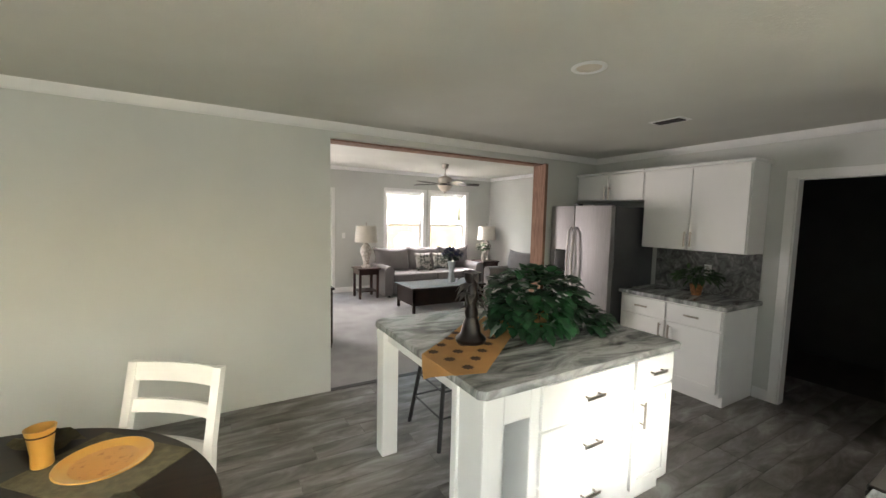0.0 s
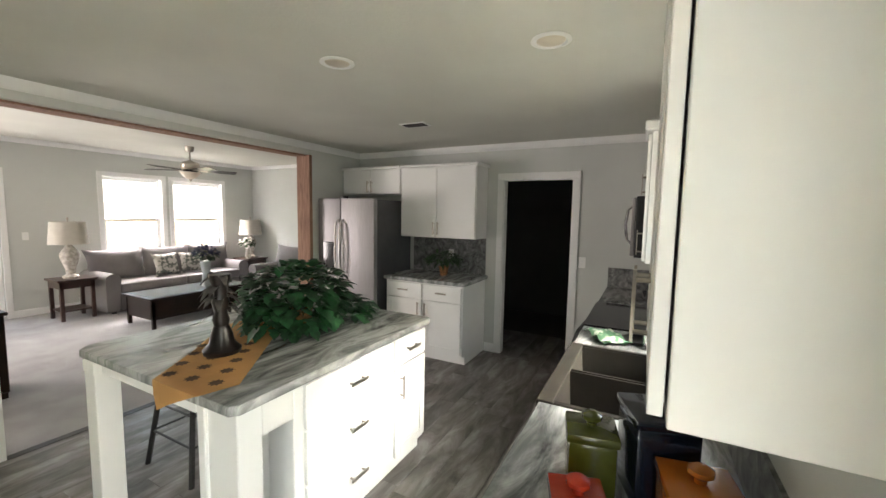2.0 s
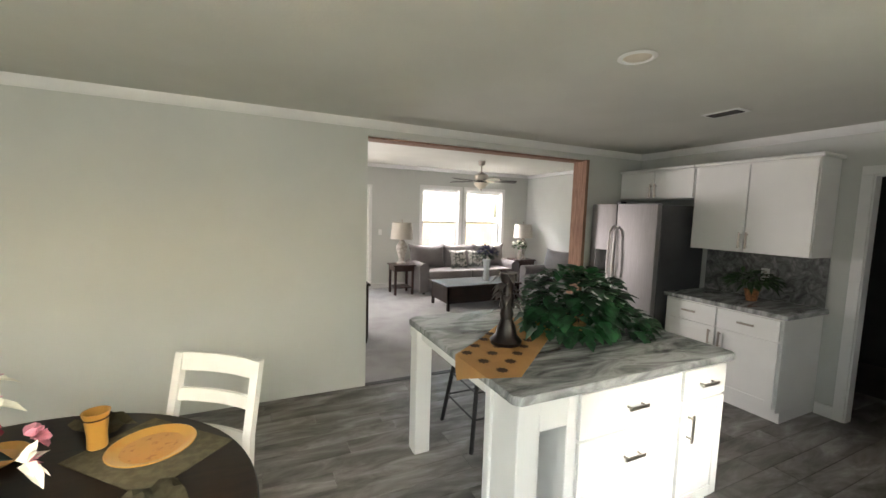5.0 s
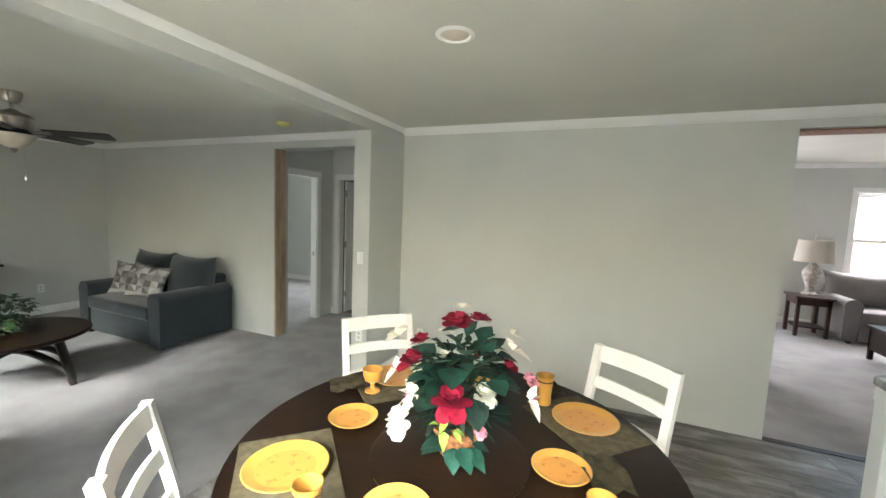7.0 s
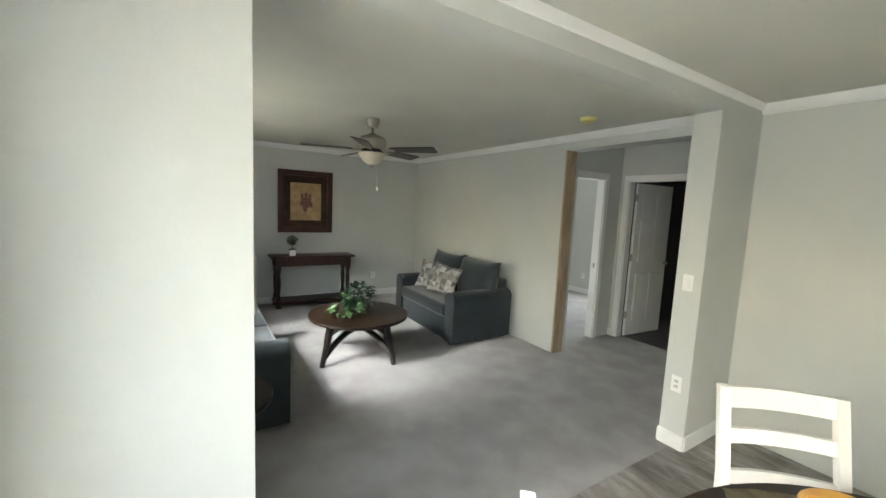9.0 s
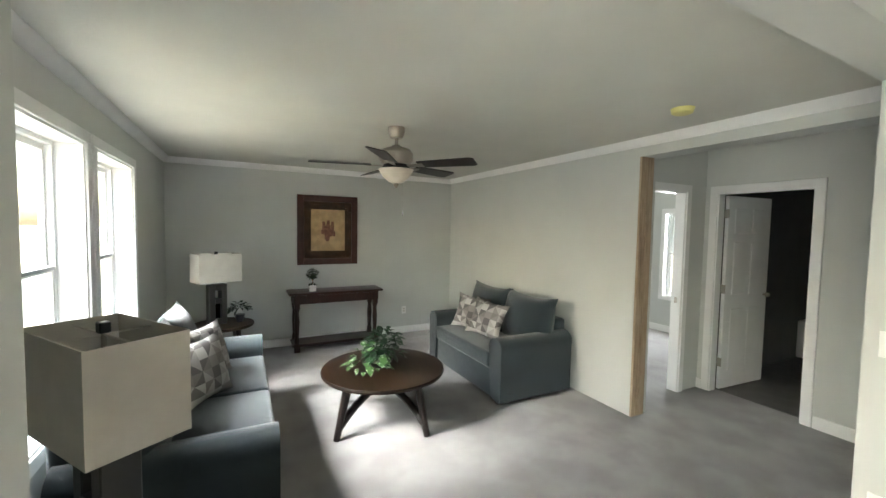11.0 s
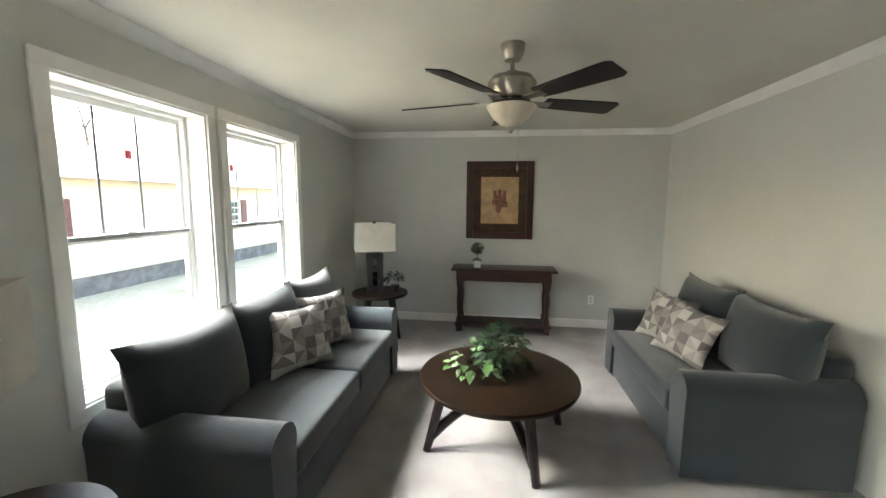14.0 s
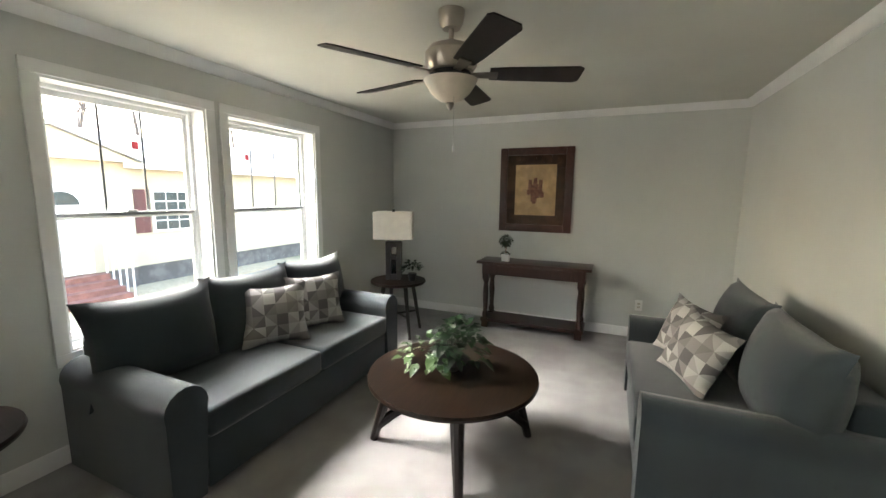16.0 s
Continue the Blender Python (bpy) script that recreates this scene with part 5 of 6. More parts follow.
# coffee table
ct = thing("coffee_table", at(-4.475, 2.30, 0), "round dark walnut coffee table with splayed legs", "coffee table")
part("tabletop", lathe(BM(), [(0.49, 0.41), (0.515, 0.42), (0.52, 0.435), (0.515, 0.45)], 64), M_ESP, ct)
for i in range(4):
    a = radians(-65 + 91 * i)
    c_, s_ = math.cos(a), math.sin(a)
    part("leg", rod(BM(), (0.49 * c_, 0.49 * s_, 0), (0.38 * c_, 0.38 * s_, 0.41), 0.026, 0.036, 8), M_ESPX, ct)
for k in range(2):
    a = radians(-65 + 91 * k)
    bm = BM()
    pts = []
    for j in range(13):
        t = -1 + 2 * j / 12
        pts.append(Vector((0.46 * t * math.cos(a), 0.46 * t * math.sin(a), 0.095 + 0.205 * (1 - t * t))))
    sweep(bm, pts, 0.031, 8)
    part("arched_stretcher", bm, M_ESPX, ct)
pl = thing("ivy_bowl", at(-4.50, 2.27, 0.451), "variegated green and white ivy in a dark bowl", "plant")
part("bowl", lathe(BM(), [(0.06, 0), (0.11, 0.05), (0.12, 0.06), (0.10, 0.055)], 24), M_ESPX, pl)
foliage("leaves", pl, M_LEAF4, 120, 0.13, 0.16, 0.19, (-0.03, 0.05, 0.13), 0.068, 31, low=-0.35, lobes=False, width=0.8)
foliage("variegated_leaves", pl, M_LEAF2, 46, 0.15, 0.20, 0.13, (0.05, -0.12, 0.08), 0.065, 32, low=-0.5, lobes=False, width=0.8)
stems(pl, (0, 0, 0.12), 0.2, 0.25, 0.15, 24, 33)


def round_end_table(m, label):
    t = thing("end_table", m, label, "side table")
    part("tabletop", lathe(BM(), [(0.27, 0.565), (0.295, 0.572), (0.30, 0.585), (0.295, 0.60)], 48), M_ESP, t)
    for i in range(4):
        a = radians(35 + 90 * i)
        c_, s_ = math.cos(a), math.sin(a)
        part("leg", rod(BM(), (0.27 * c_, 0.27 * s_, 0), (0.17 * c_, 0.17 * s_, 0.565), 0.016, 0.024, 8), M_ESPX, t)
    for i in range(2):
        a = radians(35 + 90 * i)
        part("stretcher", rod(BM(), (-0.225 * math.cos(a), -0.225 * math.sin(a), 0.22), (0.225 * math.cos(a), 0.225 * math.sin(a), 0.22), 0.012, n=6), M_ESPX, t)
    return t


def box_lamp(m, label):
    """A black pierced block lamp with an oblong cloth shade."""
    l = thing("table_lamp", m, label, "lamp")
    bm = BM()
    # block with two slots through it
    w, d = 0.085, 0.05
    box(bm, (-w, -d, 0.0), (-0.03, d, 0.42), 0.004)
    box(bm, (0.03, -d, 0.0), (w, d, 0.42), 0.004)
    for z0, z1 in ((0.0, 0.06), (0.22, 0.27), (0.36, 0.42)):
        box(bm, (-0.03, -d, z0), (0.03, d, z1))
    part("body", bm, M_IRON, l)
    part("inner_block", box(BM(), (-0.028, -0.01, 0.06), (0.028, 0.01, 0.22)), M_GLOSSBLACK, l)
    part("neck", rod(BM(), (0, 0, 0.42), (0, 0, 0.745), 0.007), M_NICKEL, l)
    bm = BM()
    W, D, z0, z1, t = 0.205, 0.122, 0.448, 0.74, 0.003
    rings = [[bm.verts.new((sx * (W - o), sy * (D - o), z)) for sx, sy in ((-1, -1), (1, -1), (1, 1), (-1, 1))] for o, z in ((0, z0), (0, z1), (t, z1), (t, z0))]
    for a, b in zip(rings, rings[1:] + rings[:1]):
        for i in range(4):
            bm.faces.new((a[i], a[(i + 1) % 4], b[(i + 1) % 4], b[i]))
    part("shade", bm, M_SHADE, l, "cream cloth oblong shade")
    bm = BM()
    for p, q in (((-W, 0, 0), (W, 0, 0)), ((0, -D, 0), (0, D, 0))):
        rod(bm, (p[0], p[1], z1 - 0.015), (q[0], q[1], z1 - 0.015), 0.003, n=6)
    part("spider", bm, M_SHADE, l)
    part("finial", box(BM(), (-0.014, -0.014, z1 - 0.01), (0.014, 0.014, z1 + 0.022), 0.003), M_BLACK, l)
    part("bulb", lathe(BM(), [(0.012, 0.56), (0.03, 0.61), (0.028, 0.65), (0.010, 0.67)], 14), M_FROST, l)
    return l


round_end_table(at(-2.77, 0.88), "round dark walnut end table beside the sofa")
box_lamp(at(-2.74, 0.872, 0.601, 35), "black pierced table lamp with a cream oblong shade beside the sofa")
round_end_table(at(-6.00, 1.04, 0, 20), "round dark walnut end table in the corner")
box_lamp(at(-6.00, 0.985, 0.601, 114), "black pierced table lamp with a cream oblong shade in the corner")
pl = thing("small_plant", at(-6.02, 1.20, 0.601), "small dark potted plant on the end table", "plant")
part("pot", lathe(BM(), [(0.035, 0), (0.05, 0.08), (0.04, 0.08)], 16), M_BLACK, pl)
foliage("leaves", pl, M_LEAF, 70, 0.10, 0.10, 0.08, (0, 0, 0.13), 0.06, 41, low=-0.1, lobes=False, width=0.4)

# console table
co = thing("console_table", at(0, 0, 0), "dark cherry console table with turned legs", "console table")
part("tabletop", box(BM(), (-6.94, 1.75, 0.75), (-6.55, 2.99, 0.78), 0.006, 2), M_CHERRY, co)
part("apron", box(BM(), (-6.92, 1.81, 0.63), (-6.58, 2.93, 0.75), 0.003), M_CHERRY, co)
part("drawer_front", box(BM(), (-6.579, 1.95, 0.645), (-6.572, 2.79, 0.735), 0.002), M_CHERRY, co)
part("lower_shelf", box(BM(), (-6.92, 1.80, 0.07), (-6.58, 2.94, 0.105), 0.004), M_CHERRY, co)
for x in (-6.875, -6.615):
    for y in (1.85, 2.89):
        bm = lathe(BM(), [(0.03, 0.10), (0.036, 0.16), (0.024, 0.2), (0.034, 0.40), (0.024, 0.52), (0.036, 0.56), (0.03, 0.63)], 14, (x, y))
        box(bm, (x - 0.036, y - 0.036, 0), (x + 0.036, y + 0.036, 0.12), 0.004)
        box(bm, (x - 0.034, y - 0.034, 0.57), (x + 0.034, y + 0.034, 0.64))
        part("leg", bm, M_CHERRY, co)
tp = thing("topiary", at(-6.68, 2.055, 0.781), "small ball topiary in a white square pot", "plant")
bm = BM()
prism(bm, [(-0.032, 0), (0.032, 0), (0.045, 0.085), (-0.045, 0.085)], -0.04, 0.04, 1)
part("pot", bm, M_PLATE, tp)
part("stem", rod(BM(), (0, 0, 0.08), (0, 0, 0.20), 0.005, n=6), M_WICKER, tp)
foliage("ball", tp, M_TOPIARY, 260, 0.066, 0.066, 0.066, (0, 0, 0.235), 0.028, 61, low=-1, lobes=False)
foliage("moss", tp, M_TOPIARY, 60, 0.045, 0.045, 0.02, (0, 0, 0.09), 0.025, 62, low=0, lobes=False)


def picture(m, w, h, label):
    """Hangs in the plane x = 0 facing +x, w along y."""
    p = thing("picture", m, label, "picture")
    bm = BM()
    f = 0.085
    for a, b in (((0, -w / 2, -h / 2), (0.03, -w / 2 + f, h / 2)), ((0, w / 2 - f, -h / 2), (0.03, w / 2, h / 2)), ((0, -w / 2 + f, -h / 2), (0.03, w / 2 - f, -h / 2 + f)), ((0, -w / 2 + f, h / 2 - f), (0.03, w / 2 - f, h / 2))):
        box(bm, a, b, 0.006, 2)
    part("frame", bm, M_FRAME, p)
    part("mount", box(BM(), (0, -w / 2 + f, -h / 2 + f), (0.014, w / 2 - f, h / 2 - f)), M_MAT, p)
    pw, ph = w * 0.28, h * 0.30
    part("print", box(BM(), (0.0145, -pw, -ph), (0.018, pw, ph)), M_PAPER, p)
    bm = BM()
    r_ = random.Random(71)
    for i in range(46):
        a = r_.uniform(0, 6.28)
        y, z = 0.085 * math.cos(a) * r_.random(), -0.03 + 0.11 * math.sin(a) * r_.random()
        box(bm, (0.0185, y - 0.02, z - 0.03), (0.0192 + 0.00005 * i, y + 0.02, z + 0.03))
    for k in (-1, 0, 1):
        box(bm, (0.0185, k * 0.06 - 0.02, -0.02), (0.0195, k * 0.06 + 0.02, 0.14 - 0.02 * abs(k)))
    part("printed_figure", bm, M_INK, p)
    gl = part("glass", box(BM(), (0.0215, -w / 2 + f, -h / 2 + f), (0.023, w / 2 - f, h / 2 - f)), M_GLASS, p)
    gl.visible_shadow = False
    return p


picture(at(XW + 0.002, 2.308, 1.59), 0.83, 0.965, "dark wood framed botanical print with a wide brown mount")
pic2 = picture(at(XL - 0.002, 6.9, 1.6, 180), 0.6, 0.9, "dark framed print hanging in the living room")


def ceiling_fan(m, label, turn=40, drop=0.0):
    f = thing("ceiling_fan", m, label, "ceiling fan")
    part("canopy", lathe(BM(), [(0.045, -0.085), (0.06, -0.06), (0.068, -0.02), (0.068, 0)], 28), M_NICKEL, f)
    part("downrod", rod(BM(), (0, 0, -0.16 - drop), (0, 0, -0.07), 0.013), M_NICKEL, f)
    part("motor", lathe(BM(), [(0.07, -0.305), (0.115, -0.29), (0.135, -0.26), (0.135, -0.205), (0.112, -0.175), (0.05, -0.155), (0.03, -0.14)], 32), M_NICKEL, f)
    part("vent_band", lathe(BM(), [(0.10, -0.33), (0.11, -0.315), (0.10, -0.295)], 32), M_IRON, f)
    part("light_bowl", lathe(BM(), [(0.012, -0.445), (0.06, -0.43), (0.105, -0.39), (0.135, -0.342), (0.14, -0.332), (0.10, -0.332)], 32), M_FROST, f, "frosted glass light bowl")
    part("finial", lathe(BM(), [(0.004, -0.48), (0.016, -0.465), (0.022, -0.45), (0.018, -0.44)], 14), M_NICKEL, f)
    for i in range(5):
        a = radians(turn + 72 * i)
        R = Matrix.Rotation(a, 4, "Z") @ Matrix.Rotation(radians(-13), 4, "X")
        bm = BM()
        n = 6
        out = [(0.20, -0.052), (0.30, -0.060), (0.64, -0.072), (0.665, -0.055), (0.665, 0.055), (0.64, 0.072), (0.30, 0.060), (0.20, 0.052)]
        prism(bm, out, -0.003, 0.004, 2)
        bm.transform(Matrix.Translation((0, 0, -0.30)) @ R)
        part("blade", bm, M_ESPX, f, "dark wood blade")
        bm = BM()
        prism(bm, [(0.10, -0.018), (0.24, -0.03), (0.24, 0.03), (0.10, 0.018)], -0.010, -0.004, 2)
        bm.transform(Matrix.Translation((0, 0, -0.30)) @ R)
        part("blade_iron", bm, M_NICKEL, f)
    bm = BM()
    rod(bm, (0.05, 0.04, -0.66), (0.05, 0.04, -0.42), 0.0012, n=5)
    lathe(bm, [(0.002, -0.70), (0.007, -0.685), (0.004, -0.66)], 8, (0.05, 0.04))
    part("pull_chain", bm, M_CHROME, f)
    for c in f.children:
        if c.name.split(".")[0] not in ("canopy", "downrod"):
            c.location.z -= drop
    return f


ceiling_fan(at(-4.30, 2.33, H), "brushed nickel ceiling fan with five dark blades and a frosted bowl")
ceiling_fan(at(4.22, 7.20, HN, 10), "brushed nickel ceiling fan with dark blades in the living room", drop=0.07)

# ceiling fittings
for x, y in ((2.175, 2.21), (-0.57, 2.47), (2.39, 1.125)):
    d = thing("recessed_light", at(x, y, H), "round white recessed ceiling light, switched off", "ceiling light", "recessed kitchen lights")
    part("trim_ring", lathe(BM(), [(0.09, -0.002), (0.092, -0.006), (0.072, -0.012), (0.066, -0.004)], 32), M_PLATE, d)
    part("lens", lathe(BM(), [(0.065, -0.005), (0.05, -0.010), (0.02, -0.013)], 28), M_FROST, d)
v = thing("ceiling_vent", at(3.6, 2.6, H), "small metal ceiling vent", "vent")
part("frame", box(BM(), (-0.08, -0.13, -0.006), (0.08, 0.13, 0), 0.002), M_PLATE, v)
for i in range(5):
    part("slat", box(BM(), (-0.055 + 0.022 * i, -0.105, -0.012), (-0.045 + 0.022 * i, 0.105, -0.006)), M_IRON, v)
sd = thing("smoke_detector", at(-2.885, 3.75, H), "yellowed round smoke detector on the ceiling", "smoke detector")
part("body", lathe(BM(), [(0.05, -0.035), (0.062, -0.028), (0.066, -0.01), (0.07, 0)], 28), M_DETECT, sd)


def wall_plate(m, label, switch=True):
    """On a wall whose face is the plane x = 0, facing +x."""
    p = thing("switch_plate" if switch else "outlet_plate", m, label, "switch" if switch else "outlet")
    part("plate", box(BM(), (0, -0.035, -0.058), (0.006, 0.035, 0.058), 0.002), M_PLATE, p)
    if switch:
        part("toggle", box(BM(), (0.006, -0.015, -0.032), (0.010, 0.015, 0.032), 0.001), M_TRIM, p)
    else:
        for z in (-0.028, 0.01):
            part("socket", box(BM(), (0.006, -0.014, z), (0.009, 0.014, z + 0.02), 0.001), M_SHADE, p)
    return p


wall_plate(at(-1.895, 3.675, 1.18, -90), "white light switch on the wall end")
wall_plate(at(-1.895, 3.675, 0.46, -90), "white outlet on the wall end", False)
wall_plate(at(XE, 1.28, 1.15, 180), "white light switch beside the dark doorway")
wall_plate(at(XE - 0.012, 2.82, 1.15, 180), "white outlet on the backsplash", False)
wall_plate(at(XW, 3.47, 0.36, 0), "white outlet low on the end wall", False)
wall_plate(at(2.75, YN, 1.2, -90), "white light switch on the living room wall")
wall_plate(at(-5.62, YBED, 0.36, -90), "white outlet low on the bedroom wall", False)
wall_plate(at(-1.56, YA, 0.36, -90), "white outlet low on the dining wall", False)

# ---- living room ----
s2 = sofa(at(4.50, 8.36, 0, 180), 2.4, M_GREY, "grey upholstered sofa below the living room windows", 2, 3, depth=0.92)
pillow(pose(4.35, 8.27, 0.66, -18, 0, 5), 0.40, M_PILLOW2, "dark leaf-print pillow on the grey sofa")
pillow(pose(4.80, 8.29, 0.66, -18, 0, -8), 0.38, M_PILLOW2, "dark leaf-print pillow on the grey sofa")
s3 = sofa(at(5.75, 6.55, 0, 90), 1.6, M_GREY, "grey upholstered loveseat beside the end wall", 1, 2, name="loveseat")


def square_table(name, m, w, d, h, label, category, glass=False, deep=0.08, leg=0.045):
    wood = M_ESP if glass else M_CHERRY
    t = thing(name, m, label, category)
    part("tabletop", box(BM(), (-w / 2, -d / 2, h - 0.03), (w / 2, d / 2, h), 0.005), wood, t)
    if glass:
        part("glass_top", box(BM(), (-w / 2 + 0.06, -d / 2 + 0.06, h + 0.0005), (w / 2 - 0.06, d / 2 - 0.06, h + 0.008), 0.002), M_GLASSTOP, t, "clear glass inlay")
    part("apron", box(BM(), (-w / 2 + 0.03, -d / 2 + 0.03, h - 0.03 - deep), (w / 2 - 0.03, d / 2 - 0.03, h - 0.03)), wood, t)
    for sx in (-1, 1):
        for sy in (-1, 1):
            x, y = sx * (w / 2 - 0.03 - leg / 2), sy * (d / 2 - 0.03 - leg / 2)
            part("leg", box(BM(), (x - leg / 2, y - leg / 2, 0), (x + leg / 2, y + leg / 2, h - 0.03), 0.003), wood, t)
    return t


e = square_table("end_table", at(3.02, 8.20), 0.46, 0.46, 0.60, "dark cherry square end table with a lower shelf", "side table", deep=0.10)
part("shelf", box(BM(), (-0.18, -0.18, 0.13), (0.18, 0.18, 0.15)), M_CHERRY, e)
e = square_table("end_table", at(6.15, 8.45), 0.50, 0.50, 0.60, "dark cherry square end table in the corner", "side table", deep=0.10)
square_table("coffee_table", at(3.99, 6.87, 0, 0), 1.5, 0.74, 0.43, "dark cherry coffee table with a glass top", "coffee table", glass=True, deep=0.27)


def urn_lamp(m):
    l = thing("table_lamp", m, "carved plaster urn table lamp with a cream drum shade", "lamp")
    part("body", lathe(BM(), [(0.075, 0), (0.08, 0.02), (0.045, 0.05), (0.05, 0.12), (0.09, 0.24), (0.095, 0.30), (0.06, 0.36), (0.03, 0.40), (0.02, 0.44)], 20), M_STONE, l)
    part("harp", rod(BM(), (0, 0, 0.44), (0, 0, 0.72), 0.006), M_NICKEL, l)
    bm = BM()
    n = 28
    rings = [[bm.verts.new((r * math.cos(6.2832 * i / n), r * math.sin(6.2832 * i / n), z)) for i in range(n)] for r, z in ((0.19, 0.42), (0.165, 0.69), (0.161, 0.69), (0.186, 0.42))]
    for a, b in zip(rings, rings[1:] + rings[:1]):
        for i in range(n):
            bm.faces.new((a[i], a[(i + 1) % n], b[(i + 1) % n], b[i]))
    part("shade", bm, M_SHADE, l, "cream cloth drum shade")
    part("finial", lathe(BM(), [(0.01, 0.715), (0.012, 0.735), (0.004, 0.75)], 10), M_NICKEL, l)
    l.scale = (1.2, 1.2, 1.2)
    return l


urn_lamp(at(3.02, 8.20, 0.60))
urn_lamp(at(6.2, 8.5, 0.60))
vs = thing("flower_vase", at(6.0, 8.33, 0.60), "white flowers in a pale vase on the end table", "flowers")
part("vase", lathe(BM(), [(0.04, 0), (0.06, 0.08), (0.035, 0.18), (0.045, 0.22)], 16), M_STONE, vs)
foliage("leaves", vs, M_LEAF3, 50, 0.14, 0.14, 0.12, (0, 0, 0.30), 0.08, 81, low=-0.1, lobes=False)
foliage("petals", vs, M_WHITEP, 60, 0.16, 0.16, 0.12, (0, 0, 0.34), 0.05, 82, low=0, lobes=False)
vs = thing("flower_vase", at(4.18, 6.82, 0.4385), "navy blue flowers in a glass vase on the coffee table", "flowers")
part("vase", lathe(BM(), [(0.06, 0), (0.07, 0.02), (0.05, 0.18), (0.08, 0.40)], 18), M_GLASSTOP, vs)
foliage("leaves", vs, M_LEAF, 50, 0.14, 0.14, 0.10, (0, 0, 0.45), 0.08, 83, low=-0.2, lobes=False)
foliage("petals", vs, M_BLUEP, 160, 0.17, 0.17, 0.11, (0, 0, 0.52), 0.06, 84, low=-0.1, lobes=False)

c = thing("media_cabinet", at(1.42, 5.75, 0), "dark wooden media cabinet in the living room", "cabinet")
part("body", box(BM(), (-0.24, -0.30, 0.05), (0.24, 0.30, 0.72), 0.006), M_ESP, c)
part("cabinet_top", box(BM(), (-0.26, -0.32, 0.72), (0.26, 0.32, 0.75), 0.006), M_ESP, c)
for x in (-0.2, 0.2):
    for y in (-0.26, 0.26):
        part("foot", box(BM(), (x - 0.03, y - 0.03, 0), (x + 0.03, y + 0.03, 0.05)), M_ESP, c)

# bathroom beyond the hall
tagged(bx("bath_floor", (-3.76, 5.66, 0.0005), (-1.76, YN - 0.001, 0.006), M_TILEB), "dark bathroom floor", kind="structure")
tb = thing("bathtub", at(0, 0, 0), "white bathtub with a grey surround in the dark bathroom", "bathtub")
part("tub", box(BM(), (-3.75, 7.8, 0.006), (-1.77, YN - 0.01, 0.5), 0.03, 2), M_PLATE, tb)

# ---- outside ----
gr = tagged(bx("ground", (-300, -300, -1.1), (300, 300, -0.90), M_GRASS), "patchy dry grass and pale soil", kind="structure")


def far_house(name, m, L, label):
    """A long low factory-built house; its front faces +y, origin at the left end on the ground."""
    h = thing(name, m, label, "house")
    D = 4.5
    Z0, Z1 = 0.50, 3.10
    part("skirt", box(BM(), (0.03, -D + 0.03, 0), (L - 0.03, -0.03, Z0)), M_SKIRT, h, "grey skirting")
    part("wall", box(BM(), (0, -D, Z0), (L, 0, Z1)), M_SIDING, h, "cream horizontal siding")
    bm = BM()
    n = 17
    for i in range(n):
        z = Z0 + (Z1 - Z0) * i / n
        box(bm, (0, 0.001, z), (L, 0.012, z + 0.018))
    part("siding_laps", bm, M_SIDING, h)
    bm = prism(BM(), [(-D - 0.3, Z1), (0.35, Z1), (-D / 2, Z1 + 1.0)], -0.25, L + 0.25, 0)
    part("roof", bm, M_ROOF, h, "pale grey shingle roof")
    part("eave", box(BM(), (-0.25, 0.30, Z1 - 0.12), (L + 0.25, 0.36, Z1)), M_TRIM, h)
    for x in (2.6, 7.4, 14.2):
        if x > L - 1:
            continue
        w = part("window", box(BM(), (x, 0.013, 1.35), (x + 1.05, 0.05, 2.47)), M_TRIM, h, "white framed window with a grid")
        for i in range(3):
            for j in range(4):
                part("pane", box(BM(), (x + 0.07 + 0.31 * i, 0.051, 1.41 + 0.255 * j), (x + 0.36 + 0.31 * i, 0.056, 1.64 + 0.255 * j)), M_WINDARK, w)
        for sx in (x - 0.42, x + 1.10):
            part("shutter", box(BM(), (sx, 0.013, 1.35), (sx + 0.36, 0.045, 2.47)), M_BURG, h, "burgundy shutter")
    return h


fh = far_house("neighbour_house", at(-24.0, -8.0, -0.90), 15.7, "cream sided factory-built house with burgundy shutters")
# porch wing with a gable and red steps
pw = thing("porch_wing", at(-8.3, -7.9, -0.90), "cream gabled wing with a front door and red steps", "house")
part("skirt", box(BM(), (0.03, -4.4, 0), (3.2, -0.03, 0.50)), M_SKIRT, pw)
part("wall", box(BM(), (0, -4.5, 0.50), (3.2, 0, 3.10)), M_SIDING, pw)
part("gable", prism(BM(), [(-0.1, 3.10), (3.4, 3.10), (1.6, 3.75)], -4.6, 0.3, 1), M_SIDING, pw)
part("roof", prism(BM(), [(-0.15, 3.12), (1.6, 3.77), (3.45, 3.12), (3.45, 3.22), (1.6, 3.87), (-0.15, 3.22)], -4.7, 0.4, 1), M_ROOF, pw)
d = part("front_door", box(BM(), (0.95, 0.001, 0.53), (1.90, 0.05, 2.55)), M_TRIM, pw, "white front door with a fanlight")
part("fanlight", prism(BM(), [(1.42 + 0.32 * math.cos(math.pi * k / 8), 2.10 + 0.3 * math.sin(math.pi * k / 8)) for k in range(9)], 0.051, 0.056, 1), M_WINDARK, d)
for i in range(4):
    part("step", box(BM(), (0.8, 0.05 + 0.28 * i, 0), (2.1, 0.33 + 0.28 * i, 0.50 - 0.12 * i)), M_BRICKRED, pw, "red painted step")
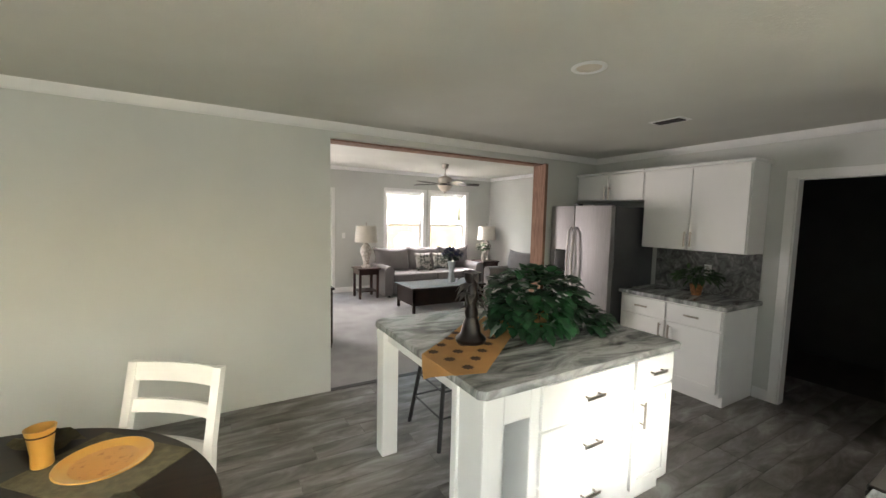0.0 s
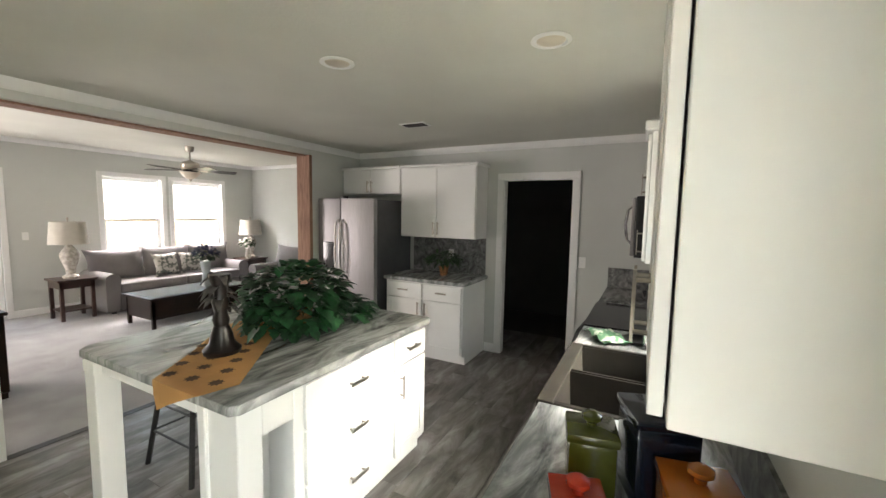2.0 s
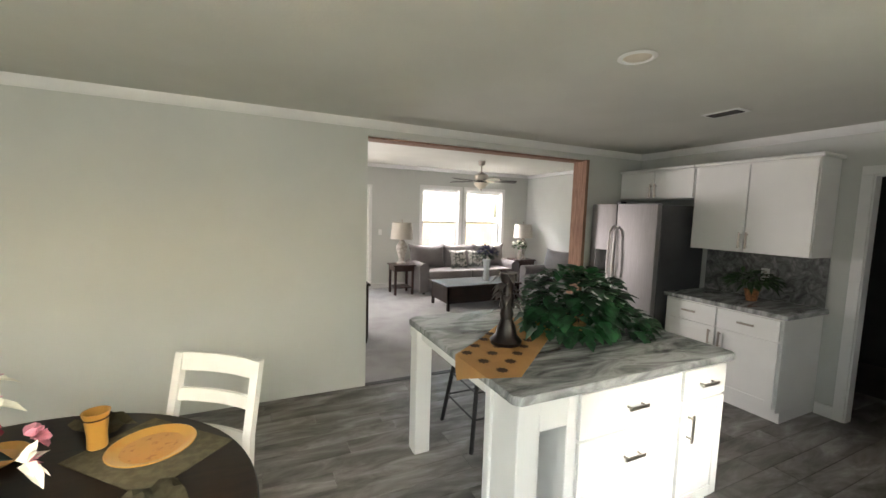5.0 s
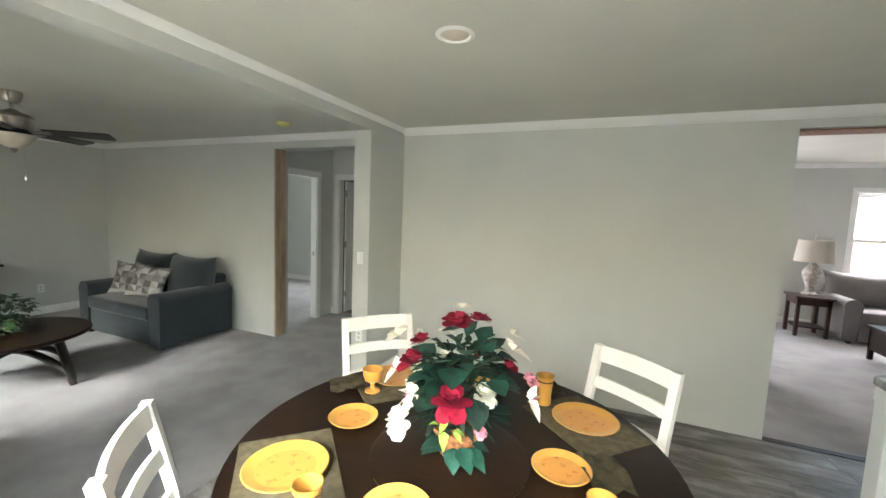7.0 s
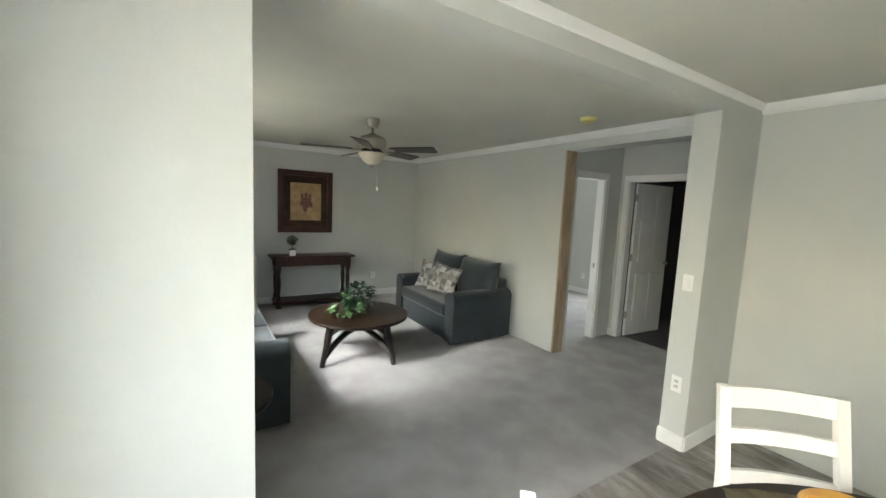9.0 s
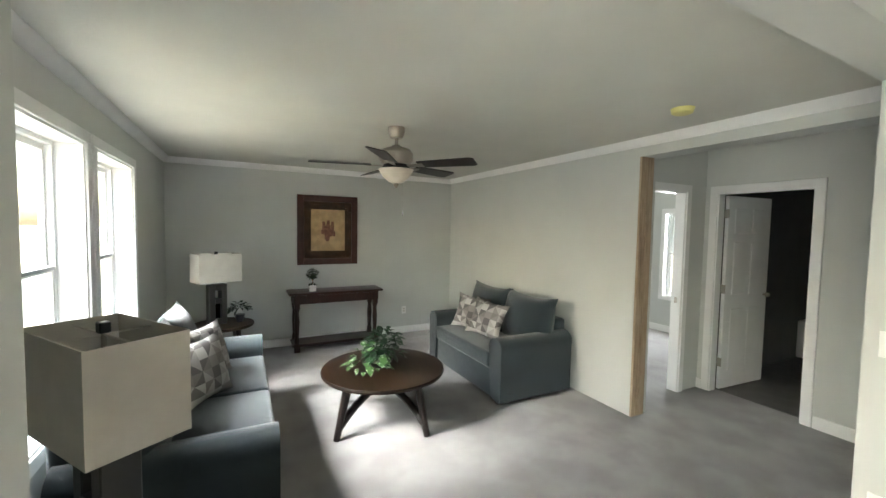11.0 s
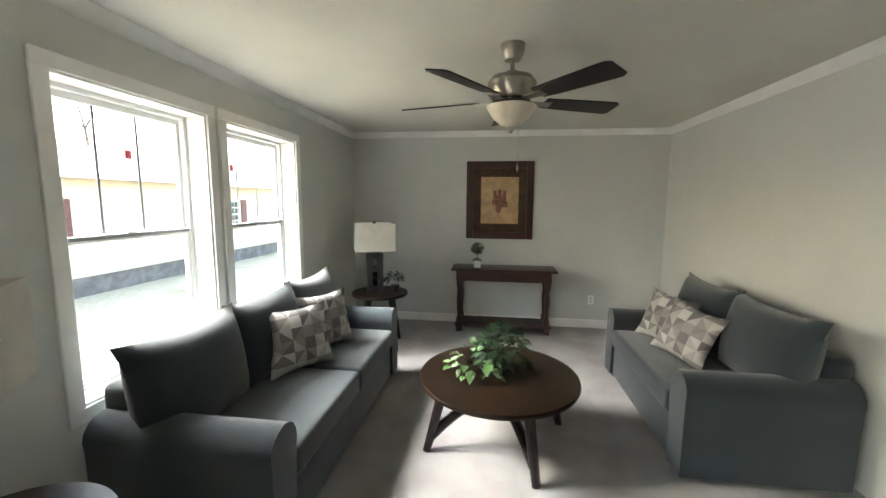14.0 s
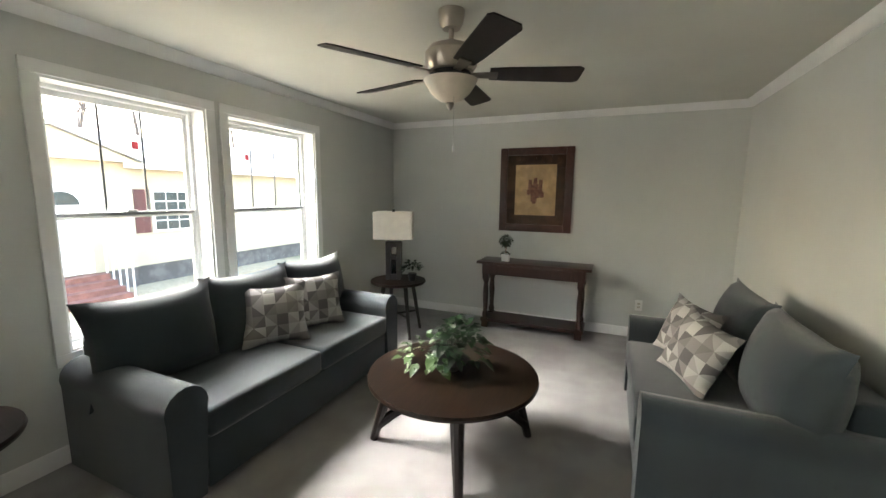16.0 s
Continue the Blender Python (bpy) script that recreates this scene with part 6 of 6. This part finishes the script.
for x in (0.75, 2.15):
    bm = BM()
    for i in range(5):
        rod(bm, (x, 0.1 + 0.26 * i, 0), (x, 0.1 + 0.26 * i, 1.4 - 0.12 * i), 0.02, n=6)
    rod(bm, (x, 0.08, 1.40), (x, 1.16, 0.92), 0.025, n=6)
    part("railing", bm, M_TRIM, pw)


def bare_tree(m, seed, h=6.0):
    r_ = random.Random(seed)
    t = thing("bare_tree", m, "bare leafless tree behind the house", "tree")
    bm = BM()
    rod(bm, (0, 0, 0), (0.1, 0, h * 0.5), 0.20, 0.13, 8)

    def grow(p, d, ln, r0, k):
        q = p + d * ln
        rod(bm, p, q, r0, r0 * 0.6, 6)
        if k:
            for _ in range(3):
                nd = (d + Vector((r_.uniform(-0.8, 0.8), r_.uniform(-0.8, 0.8), r_.uniform(-0.1, 0.6)))).normalized()
                grow(q, nd, ln * 0.68, r0 * 0.6, k - 1)
    grow(Vector((0.1, 0, h * 0.5)), Vector((0.1, 0, 1)), h * 0.22, 0.09, 4)
    part("trunk_and_limbs", bm, M_BARK, t)
    return t


bare_tree(at(-8.2, -15.5, -0.90), 3)
bare_tree(at(-11.5, -16.5, -0.90), 4, 6.5)
bare_tree(at(-3.5, -17.0, -0.90), 6, 6.5)
bare_tree(at(-13.8, -17.0, -0.90), 8, 9.0)
bare_tree(at(-18.8, -17.0, -0.90), 9, 8.0)
# north side
fh2 = thing("far_house", at(-3.0, 27.0, -0.90), "pale white factory-built house across the yard", "house")
part("skirt", box(BM(), (0.03, 0.03, 0), (19.97, 5.0, 2.0)), M_CREAM, fh2, "cream skirting")
part("wall", box(BM(), (0, 0, 2.0), (20, 5, 4.6)), M_PALE, fh2, "white siding")
part("roof", prism(BM(), [(-0.35, 4.6), (5.35, 4.6), (2.5, 5.8)], -0.25, 20.25, 0), M_ROOF, fh2)
for x in (3.0, 9.5, 15.0):
    w = part("window", box(BM(), (x, -0.05, 2.6), (x + 1.3, -0.001, 4.1)), M_LEAD, fh2, "grey framed window")
    part("pane", box(BM(), (x + 0.08, -0.06, 2.68), (x + 1.22, -0.051, 4.02)), M_PALE, w)
ob = thing("yard_sign", at(5.10, 10.9, -0.90), "grey eight-sided board on a post in the yard", "sign")
part("board", prism(BM(), [(0.36 * math.cos(radians(22.5 + 45 * k)), 1.75 + 0.36 * math.sin(radians(22.5 + 45 * k))) for k in range(8)], -0.02, 0.02, 1), M_LEAD, ob)
part("post", rod(BM(), (0, 0.05, -0.02), (0, 0.05, 1.7), 0.03, n=8), M_IRON, ob)
# red tag in the tree line seen through the den windows
for x in (-3.98, -4.85):
    t = thing("window_tag", at(x, YS - 0.21, 1.80), "small red and white hang tag on the window", "tag")
    part("card", box(BM(), (-0.02, -0.002, 0), (0.02, 0.0, 0.05)), M_SIGNRED, t)
    part("string", rod(BM(), (0, -0.001, 0.05), (0, -0.001, 0.20), 0.001, n=4), M_TRIM, t)

fill_lamp((DINING_WINDOW[0] + DINING_WINDOW[1]) / 2, YS - 0.05, 1.18, 1.8, 1.7, (0, 1), 2.6)
fill_lamp(2.45, YS - 0.05, 1.55, 0.85, 0.85, (0, 1), 0.12)
# Fill lamp added at the blank north wall; no window stands there.
fill_lamp(0.1, YN - 0.03, 1.25, 1.8, 1.9, (0, -1), 26, (1.0, 0.87, 0.86))
# Extra lamp outside over the living windows, out of view, brightens that room.
fill_lamp(4.75, YN + 0.80, 3.05, 2.4, 0.9, (0, -1), 92, (1.0, 0.88, 0.88), down=0.9)
# Unseen lamp added above the den windows to lift the den's brightness.
fill_lamp(-4.45, YS - 0.85, 3.0, 2.4, 0.8, (-0.15, 1), 7.5, (1.0, 0.98, 0.94), down=0.7)
fill_lamp(-5.035, YBED + 0.03, 1.28, 0.58, 1.30, (0, -1), 6, (1.0, 0.97, 0.92))

# ---- floor planks ----
rr = random.Random(12)
PW, PL = 0.152, 1.22
y = YS + 0.002
row = 0
plank_me = {}
while y < YA + 0.04:
    y1 = min(y + PW, YA + 0.04)
    x = -1.898 - rr.random() * PL * 0.9
    while x < 5.6:
        x0, x1 = max(x, -1.898), min(x + PL, 5.8)
        if x1 - x0 > 0.03:
            key = (round(x1 - x0, 3), round(y1 - y, 3))
            if key not in plank_me:
                bm = BM()
                box(bm, (0.001, 0.001, -0.006), (key[0] - 0.001, key[1] - 0.001, 0.0), 0.0008)
                me = bpy.data.meshes.new("plank")
                bm.to_mesh(me)
                bm.free()
                me.materials.append(M_VINYL)
                plank_me[key] = me
            o = new("plank", plank_me[key])
            o.location = (x0, y, 0)
            o.parent = floor_kitchen
        x += PL
    y += PW
    row += 1
